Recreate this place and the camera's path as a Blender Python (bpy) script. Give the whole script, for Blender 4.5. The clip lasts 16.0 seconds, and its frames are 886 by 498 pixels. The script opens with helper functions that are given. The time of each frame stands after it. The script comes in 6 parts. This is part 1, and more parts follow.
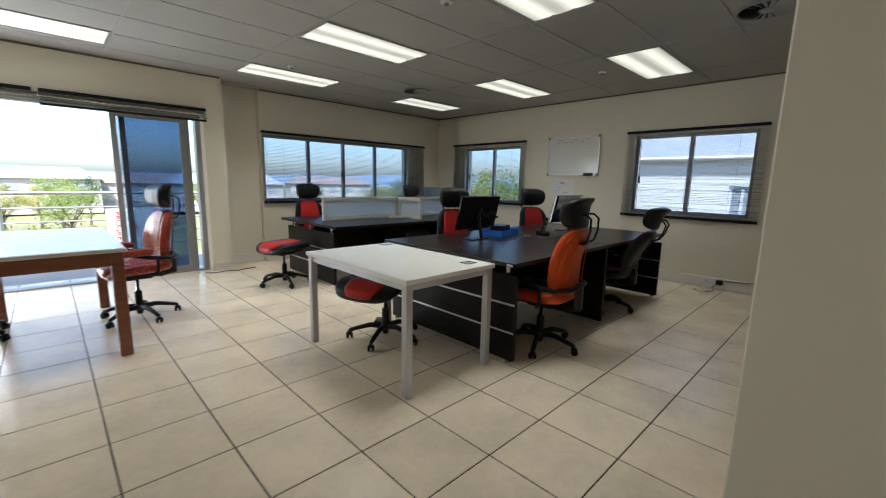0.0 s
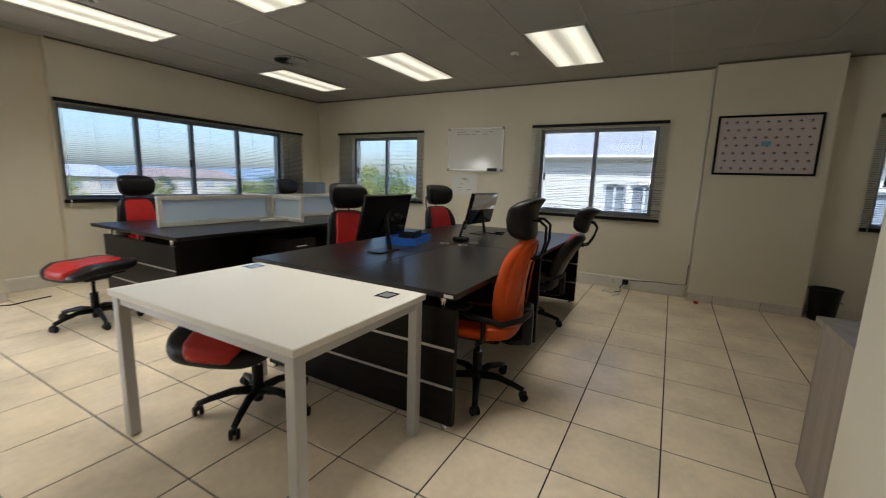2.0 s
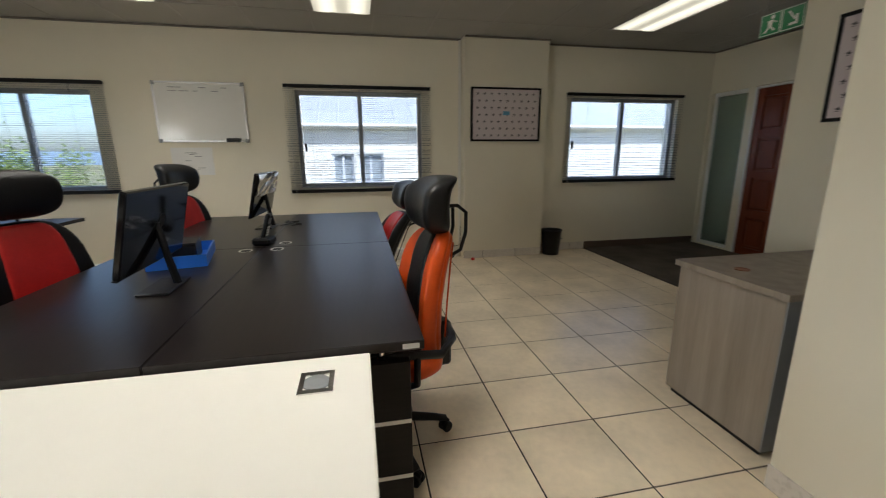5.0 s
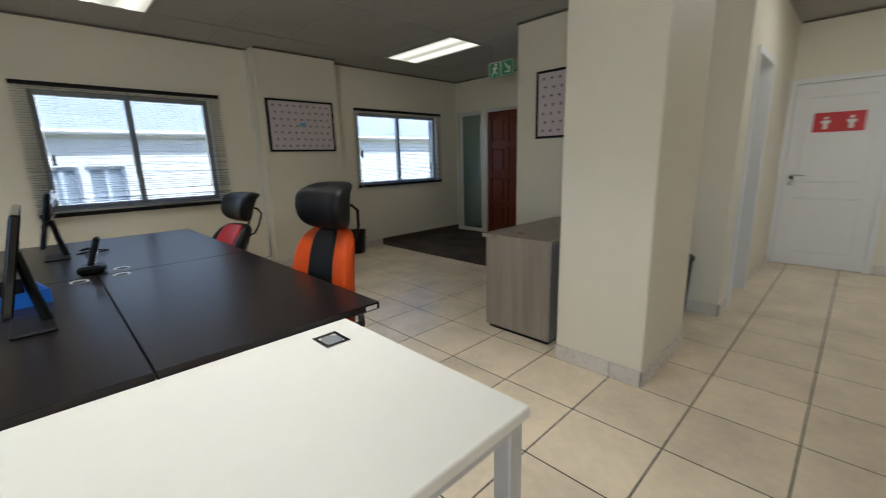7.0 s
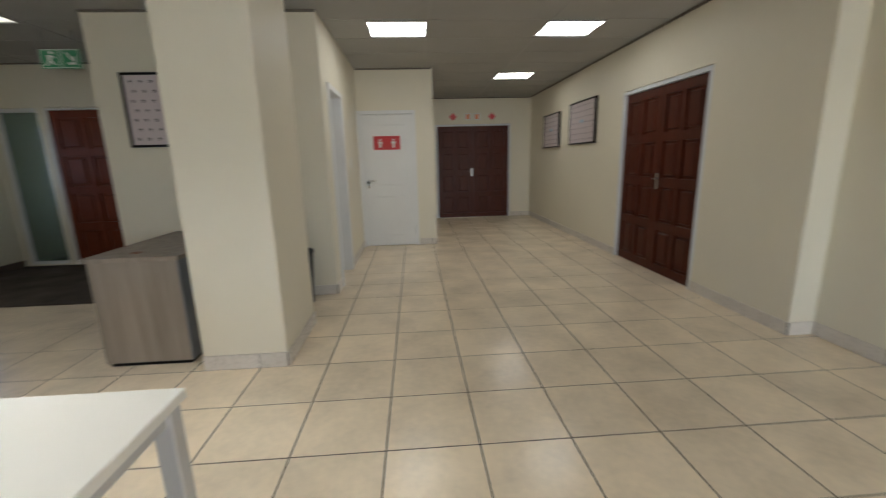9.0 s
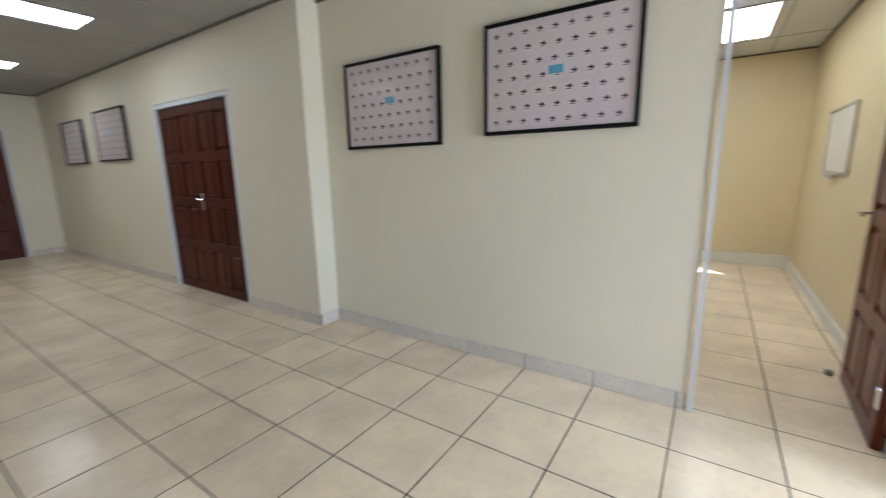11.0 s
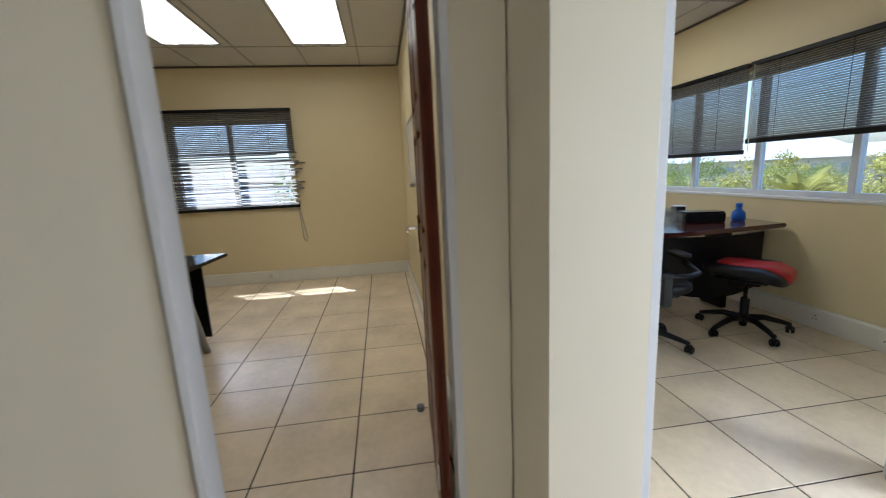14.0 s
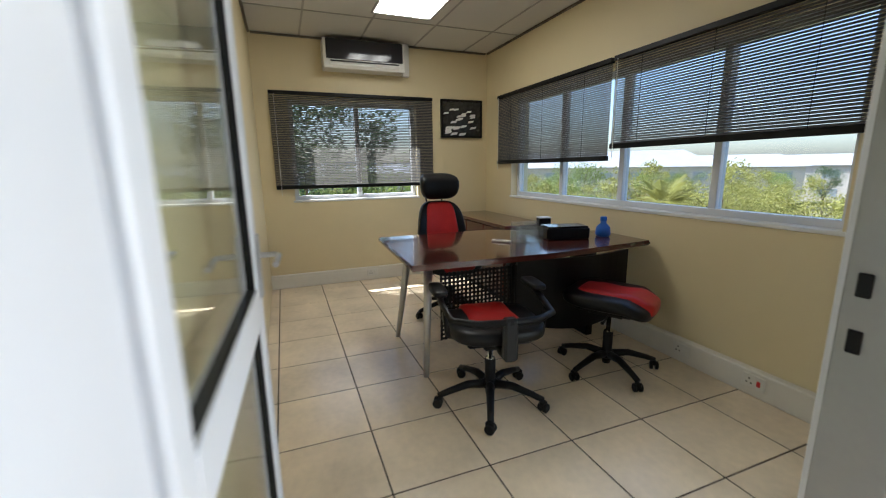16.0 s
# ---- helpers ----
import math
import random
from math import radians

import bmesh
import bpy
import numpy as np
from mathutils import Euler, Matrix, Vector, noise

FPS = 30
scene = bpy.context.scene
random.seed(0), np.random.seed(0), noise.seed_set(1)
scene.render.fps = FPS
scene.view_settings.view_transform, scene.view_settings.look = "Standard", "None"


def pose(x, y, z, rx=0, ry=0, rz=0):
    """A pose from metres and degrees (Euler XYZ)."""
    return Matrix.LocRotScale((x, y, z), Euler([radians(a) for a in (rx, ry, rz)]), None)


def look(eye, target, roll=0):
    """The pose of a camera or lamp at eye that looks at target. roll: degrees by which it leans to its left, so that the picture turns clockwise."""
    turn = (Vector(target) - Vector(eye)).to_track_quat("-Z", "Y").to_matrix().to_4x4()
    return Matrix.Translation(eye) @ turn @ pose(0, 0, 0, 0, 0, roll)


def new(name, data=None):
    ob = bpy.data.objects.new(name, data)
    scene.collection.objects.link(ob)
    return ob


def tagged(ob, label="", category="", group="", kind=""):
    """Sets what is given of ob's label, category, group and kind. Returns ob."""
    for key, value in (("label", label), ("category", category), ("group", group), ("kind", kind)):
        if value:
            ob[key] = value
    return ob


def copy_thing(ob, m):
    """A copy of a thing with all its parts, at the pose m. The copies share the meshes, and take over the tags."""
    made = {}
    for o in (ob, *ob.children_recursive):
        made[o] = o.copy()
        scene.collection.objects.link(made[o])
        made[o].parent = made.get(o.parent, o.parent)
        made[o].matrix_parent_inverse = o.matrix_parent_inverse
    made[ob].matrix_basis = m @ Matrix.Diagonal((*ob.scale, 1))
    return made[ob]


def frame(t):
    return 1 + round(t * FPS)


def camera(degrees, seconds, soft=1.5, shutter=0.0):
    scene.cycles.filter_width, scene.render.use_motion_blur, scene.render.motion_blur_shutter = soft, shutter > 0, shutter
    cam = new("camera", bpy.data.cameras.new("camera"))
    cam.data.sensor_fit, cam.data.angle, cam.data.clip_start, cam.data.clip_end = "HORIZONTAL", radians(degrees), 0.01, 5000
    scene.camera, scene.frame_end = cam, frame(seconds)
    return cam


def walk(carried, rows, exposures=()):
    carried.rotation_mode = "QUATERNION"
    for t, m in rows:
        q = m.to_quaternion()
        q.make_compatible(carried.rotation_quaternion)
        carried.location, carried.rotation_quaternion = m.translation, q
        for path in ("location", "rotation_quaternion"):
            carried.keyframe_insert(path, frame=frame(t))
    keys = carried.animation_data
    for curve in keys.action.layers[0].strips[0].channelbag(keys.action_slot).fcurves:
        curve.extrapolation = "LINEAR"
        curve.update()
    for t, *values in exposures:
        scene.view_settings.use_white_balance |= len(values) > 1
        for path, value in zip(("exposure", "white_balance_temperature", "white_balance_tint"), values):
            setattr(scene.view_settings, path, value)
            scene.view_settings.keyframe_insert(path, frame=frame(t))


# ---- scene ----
cam = camera(95.1, 16.0, soft=1.1, shutter=0.5)
PATH = [
    (0, (-1.423, -1.104, 1.303), (-0.044, 0.308, 0.979), 1.2),
    (0.5, (-1.222, -0.921, 1.307), (0.228, 0.421, 0.993), 1.6),
    (1, (-1.053, -0.737, 1.301), (0.491, 0.496, 0.986), 1.8),
    (1.5, (-0.963, -0.531, 1.306), (0.671, 0.576, 0.982), 2.1),
    (2, (-0.837, -0.352, 1.291), (0.887, 0.605, 0.961), 1.9),
    (2.5, (-0.682, -0.169, 1.293), (1.119, 0.623, 0.931), 1.6),
    (3, (-0.546, 0.046, 1.296), (1.316, 0.664, 0.904), 1.3),
    (3.5, (-0.448, 0.215, 1.279), (1.462, 0.619, 0.844), 0.9),
    (4, (-0.31, 0.363, 1.279), (1.632, 0.48, 0.815), 0.6),
    (4.2, (-0.261, 0.404, 1.289), (1.683, 0.422, 0.817), 0.2),
    (5.35, (-0.315, 0.775, 1.296), (1.552, 0.204, 0.863), -0.5),
    (6.5, (-0.446, 1.183, 1.303), (1.133, 0.031, 0.875), -1.3),
    (7, (-0.466, 1.37, 1.309), (0.932, 0.006, 0.878), -1.6),
    (7.5, (-0.547, 1.516, 1.3), (0.562, -0.09, 0.862), -1.6),
    (8, (-0.602, 1.594, 1.303), (0.132, -0.216, 0.872), -1.6),
    (8.2, (-0.592, 1.607, 1.305), (-0.016, -0.26, 0.879), -1.6),
    (10.3, (-0.873, 1.759, 1.319), (-2.097, 0.226, 0.932), -1.0),
    (10.5, (-0.943, 1.782, 1.325), (-2.298, 0.363, 0.936), -0.9),
    (11, (-1.085, 1.828, 1.322), (-2.718, 0.741, 0.934), -1.1),
    (11.5, (-1.262, 1.858, 1.315), (-3.088, 1.149, 0.908), -1.4),
    (12, (-1.488, 1.898, 1.316), (-3.416, 1.556, 0.907), -1.8),
    (12.5, (-1.714, 2.048, 1.295), (-3.674, 1.968, 0.905), -1.7),
    (13, (-1.942, 2.169, 1.294), (-3.901, 2.279, 0.909), -1.8),
    (13.5, (-2.161, 2.257, 1.309), (-4.113, 2.498, 0.943), -2.1),
    (13.8, (-2.265, 2.342, 1.308), (-4.213, 2.599, 0.935), -2.5),
    (14, (-2.324, 2.416, 1.294), (-4.27, 2.692, 0.923), -2.7),
    (14.5, (-2.465, 2.623, 1.305), (-4.387, 3.005, 0.906), -2.5),
    (15, (-2.629, 2.79, 1.307), (-4.503, 3.355, 0.9), -1.7),
    (15.5, (-2.804, 2.992, 1.3), (-4.635, 3.689, 0.902), -1.3),
    (16, (-3.005, 3.211, 1.294), (-4.834, 3.918, 0.9), -0.8),
]
EXPOSURES = [(0, 2.3, 5800, 8), (1.5, 2.35, 6200, 9), (3.5, 2.52, 6650, 10), (7, 2.68, 5850, 8), (8, 2.68, 6150, 9), (11, 3.22, 5350, 9), (12.5, 3.0, 5350, 9), (14, 2.45, 5650, 9), (15.5, 2.45, 5600, 11), (16, 2.3, 5950, 9)]
walk(cam, [(t, look(eye, target, roll)) for t, eye, target, roll in PATH], EXPOSURES)

# ---- world, sun, exposure ----
world = bpy.data.worlds.new("sky")
scene.world = world
world.use_nodes = True
wt = world.node_tree
sky = wt.nodes.new("ShaderNodeTexSky")
sky.sky_type = 'NISHITA'
sky.sun_disc = False
sky.sun_elevation = radians(56)
sky.sun_rotation = radians(228)
sky.air_density, sky.dust_density, sky.ozone_density = 1.1, 2.2, 2.0
bg = wt.nodes["Background"]
wt.links.new(sky.outputs[0], bg.inputs[0])
bg.inputs[1].default_value = 0.10
sun = new("sun", bpy.data.lights.new("sun", 'SUN'))
sun.data.energy, sun.data.angle, sun.data.color = 3.4, radians(0.5), (1.0, 0.95, 0.86)
sun.matrix_world = look((-5.0, -4.5, 10.0), (0, 0, 0))
# area lamp added in the balcony door's open half to boost the sky's light
lamp = new("door_sky_fill", bpy.data.lights.new("door_sky_fill", 'AREA'))
lamp.data.shape, lamp.data.size, lamp.data.size_y, lamp.data.energy, lamp.data.color = 'RECTANGLE', 0.95, 1.9, 13.0, (0.98, 0.98, 0.96)
lamp.matrix_world = look((-2.36, 5.34, 1.06), (-1.9, 1.6, 1.0))
PANEL_POWER = 0.14
PANEL_WATTS = 1.9

# ---- materials ----
def mat(name, col, rough=0.5, metal=0.0, var=0.08, scale=3.0, bump=0.0, bscale=60.0, coat=0.0, stretch=None, spread=0.0, world_space=False, spec=0.5):
    m = bpy.data.materials.new(name)
    m.use_nodes = True
    nt = m.node_tree
    p = nt.nodes["Principled BSDF"]
    p.inputs["Roughness"].default_value, p.inputs["Metallic"].default_value = rough, metal
    p.inputs["Coat Weight"].default_value = coat
    p.inputs["Specular IOR Level"].default_value = spec
    if world_space:
        src = nt.nodes.new("ShaderNodeNewGeometry").outputs["Position"]
    else:
        src = nt.nodes.new("ShaderNodeTexCoord").outputs["Object"]
    if stretch:
        mp = nt.nodes.new("ShaderNodeMapping")
        mp.inputs["Scale"].default_value = stretch
        nt.links.new(src, mp.inputs[0])
        src = mp.outputs[0]
    n1, n2 = nt.nodes.new("ShaderNodeTexNoise"), nt.nodes.new("ShaderNodeTexNoise")
    for n, s, d in ((n1, scale, 6.0), (n2, scale * 9, 3.0)):
        n.inputs["Scale"].default_value, n.inputs["Detail"].default_value = s, d
        nt.links.new(src, n.inputs["Vector"])
    add = nt.nodes.new("ShaderNodeMath")
    add.operation = 'MULTIPLY_ADD'
    add.inputs[1].default_value = 0.35
    nt.links.new(n2.outputs["Fac"], add.inputs[0])
    nt.links.new(n1.outputs["Fac"], add.inputs[2])
    last = add.outputs[0]
    if spread:
        inf = nt.nodes.new("ShaderNodeObjectInfo")
        sp = nt.nodes.new("ShaderNodeMath")
        sp.operation = 'MULTIPLY_ADD'
        sp.inputs[1].default_value = spread
        nt.links.new(inf.outputs["Random"], sp.inputs[0])
        nt.links.new(last, sp.inputs[2])
        last = sp.outputs[0]
    ramp = nt.nodes.new("ShaderNodeValToRGB")
    ramp.color_ramp.elements[0].position, ramp.color_ramp.elements[1].position = 0.35, 1.0
    ramp.color_ramp.elements[0].color = (*[max(0, c * (1 - var)) for c in col], 1)
    ramp.color_ramp.elements[1].color = (*[min(1, c * (1 + var)) for c in col], 1)
    nt.links.new(last, ramp.inputs[0])
    nt.links.new(ramp.outputs[0], p.inputs["Base Color"])
    if rough > 0.15 and metal < 0.5:
        rr = nt.nodes.new("ShaderNodeMapRange")
        rr.inputs[3].default_value, rr.inputs[4].default_value = rough * 0.85, min(1, rough * 1.15)
        nt.links.new(n2.outputs["Fac"], rr.inputs[0])
        nt.links.new(rr.outputs[0], p.inputs["Roughness"])
    if bump:
        n3 = nt.nodes.new("ShaderNodeTexNoise")
        n3.inputs["Scale"].default_value, n3.inputs["Detail"].default_value = bscale, 4.0
        nt.links.new(src, n3.inputs["Vector"])
        b = nt.nodes.new("ShaderNodeBump")
        b.inputs["Strength"].default_value, b.inputs["Distance"].default_value = bump, 0.002
        nt.links.new(n3.outputs["Fac"], b.inputs["Height"])
        nt.links.new(b.outputs[0], p.inputs["Normal"])
    return m


def glow(name, col, strength):
    """A lit ribbed diffuser: brighter emission bands along local x stand for two tubes behind it."""
    m = bpy.data.materials.new(name)
    m.use_nodes = True
    nt = m.node_tree
    p = nt.nodes["Principled BSDF"]
    p.inputs["Base Color"].default_value = (0.8, 0.8, 0.75, 1)
    p.inputs["Emission Color"].default_value = (*col, 1)
    sep = nt.nodes.new("ShaderNodeSeparateXYZ")
    nt.links.new(nt.nodes.new("ShaderNodeTexCoord").outputs["Object"], sep.inputs[0])
    wave = nt.nodes.new("ShaderNodeMath")
    wave.operation = 'MULTIPLY'
    wave.inputs[1].default_value = 2 * math.pi / 0.27
    nt.links.new(sep.outputs["Y"], wave.inputs[0])
    cs = nt.nodes.new("ShaderNodeMath")
    cs.operation = 'COSINE'
    nt.links.new(wave.outputs[0], cs.inputs[0])
    mr = nt.nodes.new("ShaderNodeMapRange")
    mr.inputs[1].default_value, mr.inputs[2].default_value = 1.0, -1.0
    mr.inputs[3].default_value, mr.inputs[4].default_value = strength * 0.55, strength * 1.45
    nt.links.new(cs.outputs[0], mr.inputs[0])
    nt.links.new(mr.outputs[0], p.inputs["Emission Strength"])
    return m


def pane_mat(name, tint, gloss=0.08, frost=0.0, frost_col=(0.8, 0.85, 0.9)):
    """Thin sheet glass: clear or tinted, with a weak mirror; frost adds a milky share."""
    m = bpy.data.materials.new(name)
    m.use_nodes = True
    nt = m.node_tree
    nt.nodes.remove(nt.nodes["Principled BSDF"])
    out = nt.nodes["Material Output"]
    tr, gl, mx = nt.nodes.new("ShaderNodeBsdfTransparent"), nt.nodes.new("ShaderNodeBsdfGlossy"), nt.nodes.new("ShaderNodeMixShader")
    tr.inputs[0].default_value = (*tint, 1)
    gl.inputs["Roughness"].default_value = 0.02
    face, lw = nt.nodes.new("ShaderNodeLayerWeight"), nt.nodes.new("ShaderNodeMath")
    face.inputs[0].default_value = 0.5
    lw.operation = 'POWER'
    lw.inputs[1].default_value = 5.0
    nt.links.new(face.outputs["Facing"], lw.inputs[0])
    sc = nt.nodes.new("ShaderNodeMath")
    sc.operation = 'MULTIPLY_ADD'
    sc.inputs[1].default_value, sc.inputs[2].default_value = 0.9, gloss * 0.5
    sc.use_clamp = True
    nt.links.new(lw.outputs[0], sc.inputs[0])
    nt.links.new(sc.outputs[0], mx.inputs[0])
    base = tr.outputs[0]
    if frost:
        df, tl = nt.nodes.new("ShaderNodeBsdfDiffuse"), nt.nodes.new("ShaderNodeBsdfTranslucent")
        df.inputs[0].default_value = tl.inputs[0].default_value = (*frost_col, 1)
        a, b = nt.nodes.new("ShaderNodeMixShader"), nt.nodes.new("ShaderNodeMixShader")
        a.inputs[0].default_value, b.inputs[0].default_value = 0.5, frost
        nt.links.new(df.outputs[0], a.inputs[1])
        nt.links.new(tl.outputs[0], a.inputs[2])
        nt.links.new(base, b.inputs[1])
        nt.links.new(a.outputs[0], b.inputs[2])
        base = b.outputs[0]
    nt.links.new(base, mx.inputs[1])
    nt.links.new(gl.outputs[0], mx.inputs[2])
    nt.links.new(mx.outputs[0], out.inputs[0])
    return m


WALL = mat("cream wall paint", (0.79, 0.74, 0.61), 0.5, var=0.035, scale=0.9, bump=0.12, bscale=90, world_space=True)
# cream wall again, with the offices' warm lamp light put into the colour
WALL_WARMLIT = mat("warm-lit cream wall", (0.74, 0.635, 0.40), 0.5, var=0.04, scale=0.9, bump=0.12, bscale=90, world_space=True)
# same white ceiling twice: main room's shade and offices' light put into colour
CEIL = mat("shaded ceiling fibre", (0.40, 0.395, 0.375), 0.9, var=0.06, scale=2.0, bump=0.35, bscale=160, world_space=True)
CEIL_LIT = mat("lit ceiling board", (0.66, 0.65, 0.62), 0.85, var=0.04, scale=1.5, bump=0.25, bscale=140, world_space=True)
SHADOWTRIM = mat("dark strip for the shadow line", (0.16, 0.14, 0.115), 0.6, var=0.15, scale=4)
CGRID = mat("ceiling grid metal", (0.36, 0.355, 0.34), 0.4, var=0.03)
TILE = mat("beige ceramic tile", (0.83, 0.705, 0.53), 0.23, var=0.20, scale=2.8, bump=0.05, bscale=14, spread=0.22, world_space=True)
GROUT = mat("dark grout", (0.035, 0.027, 0.022), 0.9, var=0.3, scale=4, spec=0.2)
SKIRT = mat("skirting tile", (0.66, 0.61, 0.55), 0.28, var=0.12, scale=5, bump=0.05, bscale=20, spread=0.2, world_space=True)
SKGROUT = mat("grey skirting grout", (0.22, 0.19, 0.16), 0.9, var=0.2)
TRUNK = mat("white plastic trunking", (0.76, 0.74, 0.68), 0.4, var=0.05, scale=2)
CARPET = mat("grey brown carpet", (0.085, 0.072, 0.06), 0.95, var=0.4, scale=3.0, bump=0.9, bscale=350, spec=0.1)
BLACKWOOD = mat("black stained oak veneer", (0.011, 0.008, 0.008), 0.30, var=0.4, scale=4, stretch=(1.2, 14, 14), world_space=True, spec=0.32)
BLACKPANEL = mat("black stained panel", (0.010, 0.008, 0.007), 0.38, var=0.45, scale=4, bump=0.12, bscale=40, stretch=(14, 1.2, 14), world_space=True, spec=0.2)
SILVER = mat("brushed aluminium", (0.62, 0.62, 0.63), 0.35, 0.9, var=0.06, scale=20)
CHROME = mat("polished chrome", (0.75, 0.75, 0.76), 0.12, 1.0, var=0.02)
WHITETOP = mat("white laminate", (0.81, 0.785, 0.72), 0.42, var=0.025, scale=2)
WHITEPAINT = mat("white gloss paint", (0.80, 0.80, 0.79), 0.35, var=0.03, scale=2)
GREYLEG = mat("light grey steel", (0.55, 0.55, 0.55), 0.4, 0.3, var=0.04)
REDWOOD = mat("red brown table wood", (0.22, 0.07, 0.030), 0.35, var=0.3, scale=3, stretch=(1.5, 10, 10), bump=0.1, bscale=30)
# the hall doors' wood, lightened for the sun on the open leaf
SUNLITWOOD = mat("sunlit meranti door leaf", (0.125, 0.026, 0.010), 0.34, var=0.4, scale=3, stretch=(9, 9, 1.1), bump=0.2, bscale=30, world_space=True, spec=0.25)
DOORWOOD = mat("dark red meranti door", (0.075, 0.017, 0.008), 0.38, var=0.4, scale=3, stretch=(9, 9, 1.1), bump=0.2, bscale=30, world_space=True, spec=0.2)
MAHOG = mat("polished mahogany", (0.085, 0.022, 0.016), 0.14, var=0.4, scale=3, stretch=(6, 1.2, 6), coat=0.5)
GREYWOOD = mat("grey ash laminate", (0.30, 0.255, 0.21), 0.45, var=0.28, scale=2.6, stretch=(6, 6, 0.35), bump=0.06, bscale=30)
BLACKPL = mat("black plastic", (0.008, 0.008, 0.009), 0.38, var=0.2, scale=8, bump=0.1, bscale=200, spec=0.25)
BLACKLEA = mat("black leather", (0.009, 0.009, 0.010), 0.36, var=0.25, scale=10, bump=0.35, bscale=120, spec=0.28)
REDLEA = mat("red leather", (0.48, 0.024, 0.022), 0.36, var=0.2, scale=8, bump=0.3, bscale=120, spec=0.3)
ORANGELEA = mat("orange leather", (0.60, 0.075, 0.010), 0.38, var=0.15, scale=8, bump=0.3, bscale=120, spec=0.3)
REDBROWNLEA = mat("worn red brown leather", (0.31, 0.042, 0.022), 0.27, var=0.2, scale=8, bump=0.3, bscale=120)
BLINDM = mat("dark grey blind slat", (0.12, 0.117, 0.115), 0.5, 0.0, var=0.12, scale=10, spec=0.25)
BLINDR = mat("black blind rail", (0.010, 0.010, 0.010), 0.4, var=0.1, spec=0.2)
ALUF = mat("grey aluminium frame", (0.34, 0.35, 0.36), 0.4, 0.5, var=0.06, scale=6)
ALUW = mat("white aluminium frame", (0.70, 0.72, 0.76), 0.35, var=0.03, scale=3)
SCREENF = mat("cream partition frame", (0.68, 0.66, 0.60), 0.45, var=0.04)
FROST = pane_mat("frosted blue panel", (0.82, 0.90, 0.96), 0.05, 0.75, (0.74, 0.82, 0.88))
# pane tints hold back the overbright outdoors, set window by window
GLASS = pane_mat("view-dimming window glass", (0.62, 0.67, 0.745), 0.06)
CLEARG = pane_mat("clear window glass", (0.80, 0.83, 0.86), 0.05)
PLAING = pane_mat("view-dimming east pane", (0.58, 0.62, 0.67), 0.05)
TINT = pane_mat("blue tinted glass", (0.42, 0.50, 0.60), 0.10)
DOORGLASS = pane_mat("door glass", (0.88, 0.92, 0.90), 0.12)
# diffuser glow is set room by room to suit the brightness there
PANELGLOW = glow("lit light diffuser", (1.0, 0.93, 0.74), PANEL_POWER)
PANELSTRONG = glow("bright light diffuser", (1.0, 0.945, 0.84), PANEL_POWER * 14.0)
PANELHALL = glow("hall light diffuser", (1.0, 0.945, 0.84), PANEL_POWER * 9.0)
PANELDIM = glow("yellow room light diffuser", (1.0, 0.92, 0.78), PANEL_POWER * 4.8)
PAPER = mat("pale lilac paper", (0.66, 0.58, 0.60), 0.25, var=0.03, coat=0.2)
INK = mat("grey printed ink", (0.09, 0.08, 0.09), 0.5, var=0.3, scale=30)
BLUEINK = mat("light blue print", (0.16, 0.42, 0.62), 0.4, var=0.05)
BOARD = mat("whiteboard enamel", (0.78, 0.78, 0.76), 0.12, var=0.015)
FRAMEBLK = mat("black frame", (0.006, 0.006, 0.006), 0.35, var=0.1, spec=0.2)
WHITEP = mat("white paper", (0.78, 0.78, 0.76), 0.6, var=0.04)
BLUEPL = mat("blue plastic", (0.02, 0.13, 0.55), 0.3, var=0.1)
GREENS = mat("green sign", (0.02, 0.22, 0.09), 0.3, var=0.05)
REDS = mat("red sign", (0.55, 0.025, 0.03), 0.3, var=0.05)
ORANGES = mat("orange sign", (0.75, 0.22, 0.05), 0.3, var=0.05)
GLASSY = mat("glossy black screen", (0.006, 0.006, 0.007), 0.08, var=0.1)
PLASTICW = mat("white plastic", (0.75, 0.74, 0.70), 0.4, var=0.04)
GREYPL = mat("grey plastic", (0.22, 0.23, 0.24), 0.4, var=0.1)
MESHM = mat("black perforated steel", (0.012, 0.012, 0.012), 0.45, 0.3, var=0.1, spec=0.2)
ACDARK = mat("dark mirror front", (0.03, 0.03, 0.035), 0.08, var=0.05)

# ---- mesh helpers ----
def ico(bm, lo, hi):
    """A box between two corners."""
    c = [(a + b) / 2 for a, b in zip(lo, hi)]
    s = [max(1e-4, abs(b - a)) for a, b in zip(lo, hi)]
    return bmesh.ops.create_cube(bm, size=1, matrix=Matrix.Translation(c) @ Matrix.Diagonal((*s, 1)))["verts"]


def bx(x0, x1, y0, y1, z0, z1, bev=0.0, bm=None, seg=1):
    bm = bm or bmesh.new()
    if bev:
        t = bmesh.new()
        ico(t, (x0, y0, z0), (x1, y1, z1))
        bmesh.ops.bevel(t, geom=list(t.edges), offset=bev, segments=seg, affect='EDGES', profile=0.6)
        me = bpy.data.meshes.new("tmp")
        t.to_mesh(me)
        t.free()
        bm.from_mesh(me)
        bpy.data.meshes.remove(me)
    else:
        ico(bm, (x0, y0, z0), (x1, y1, z1))
    return bm


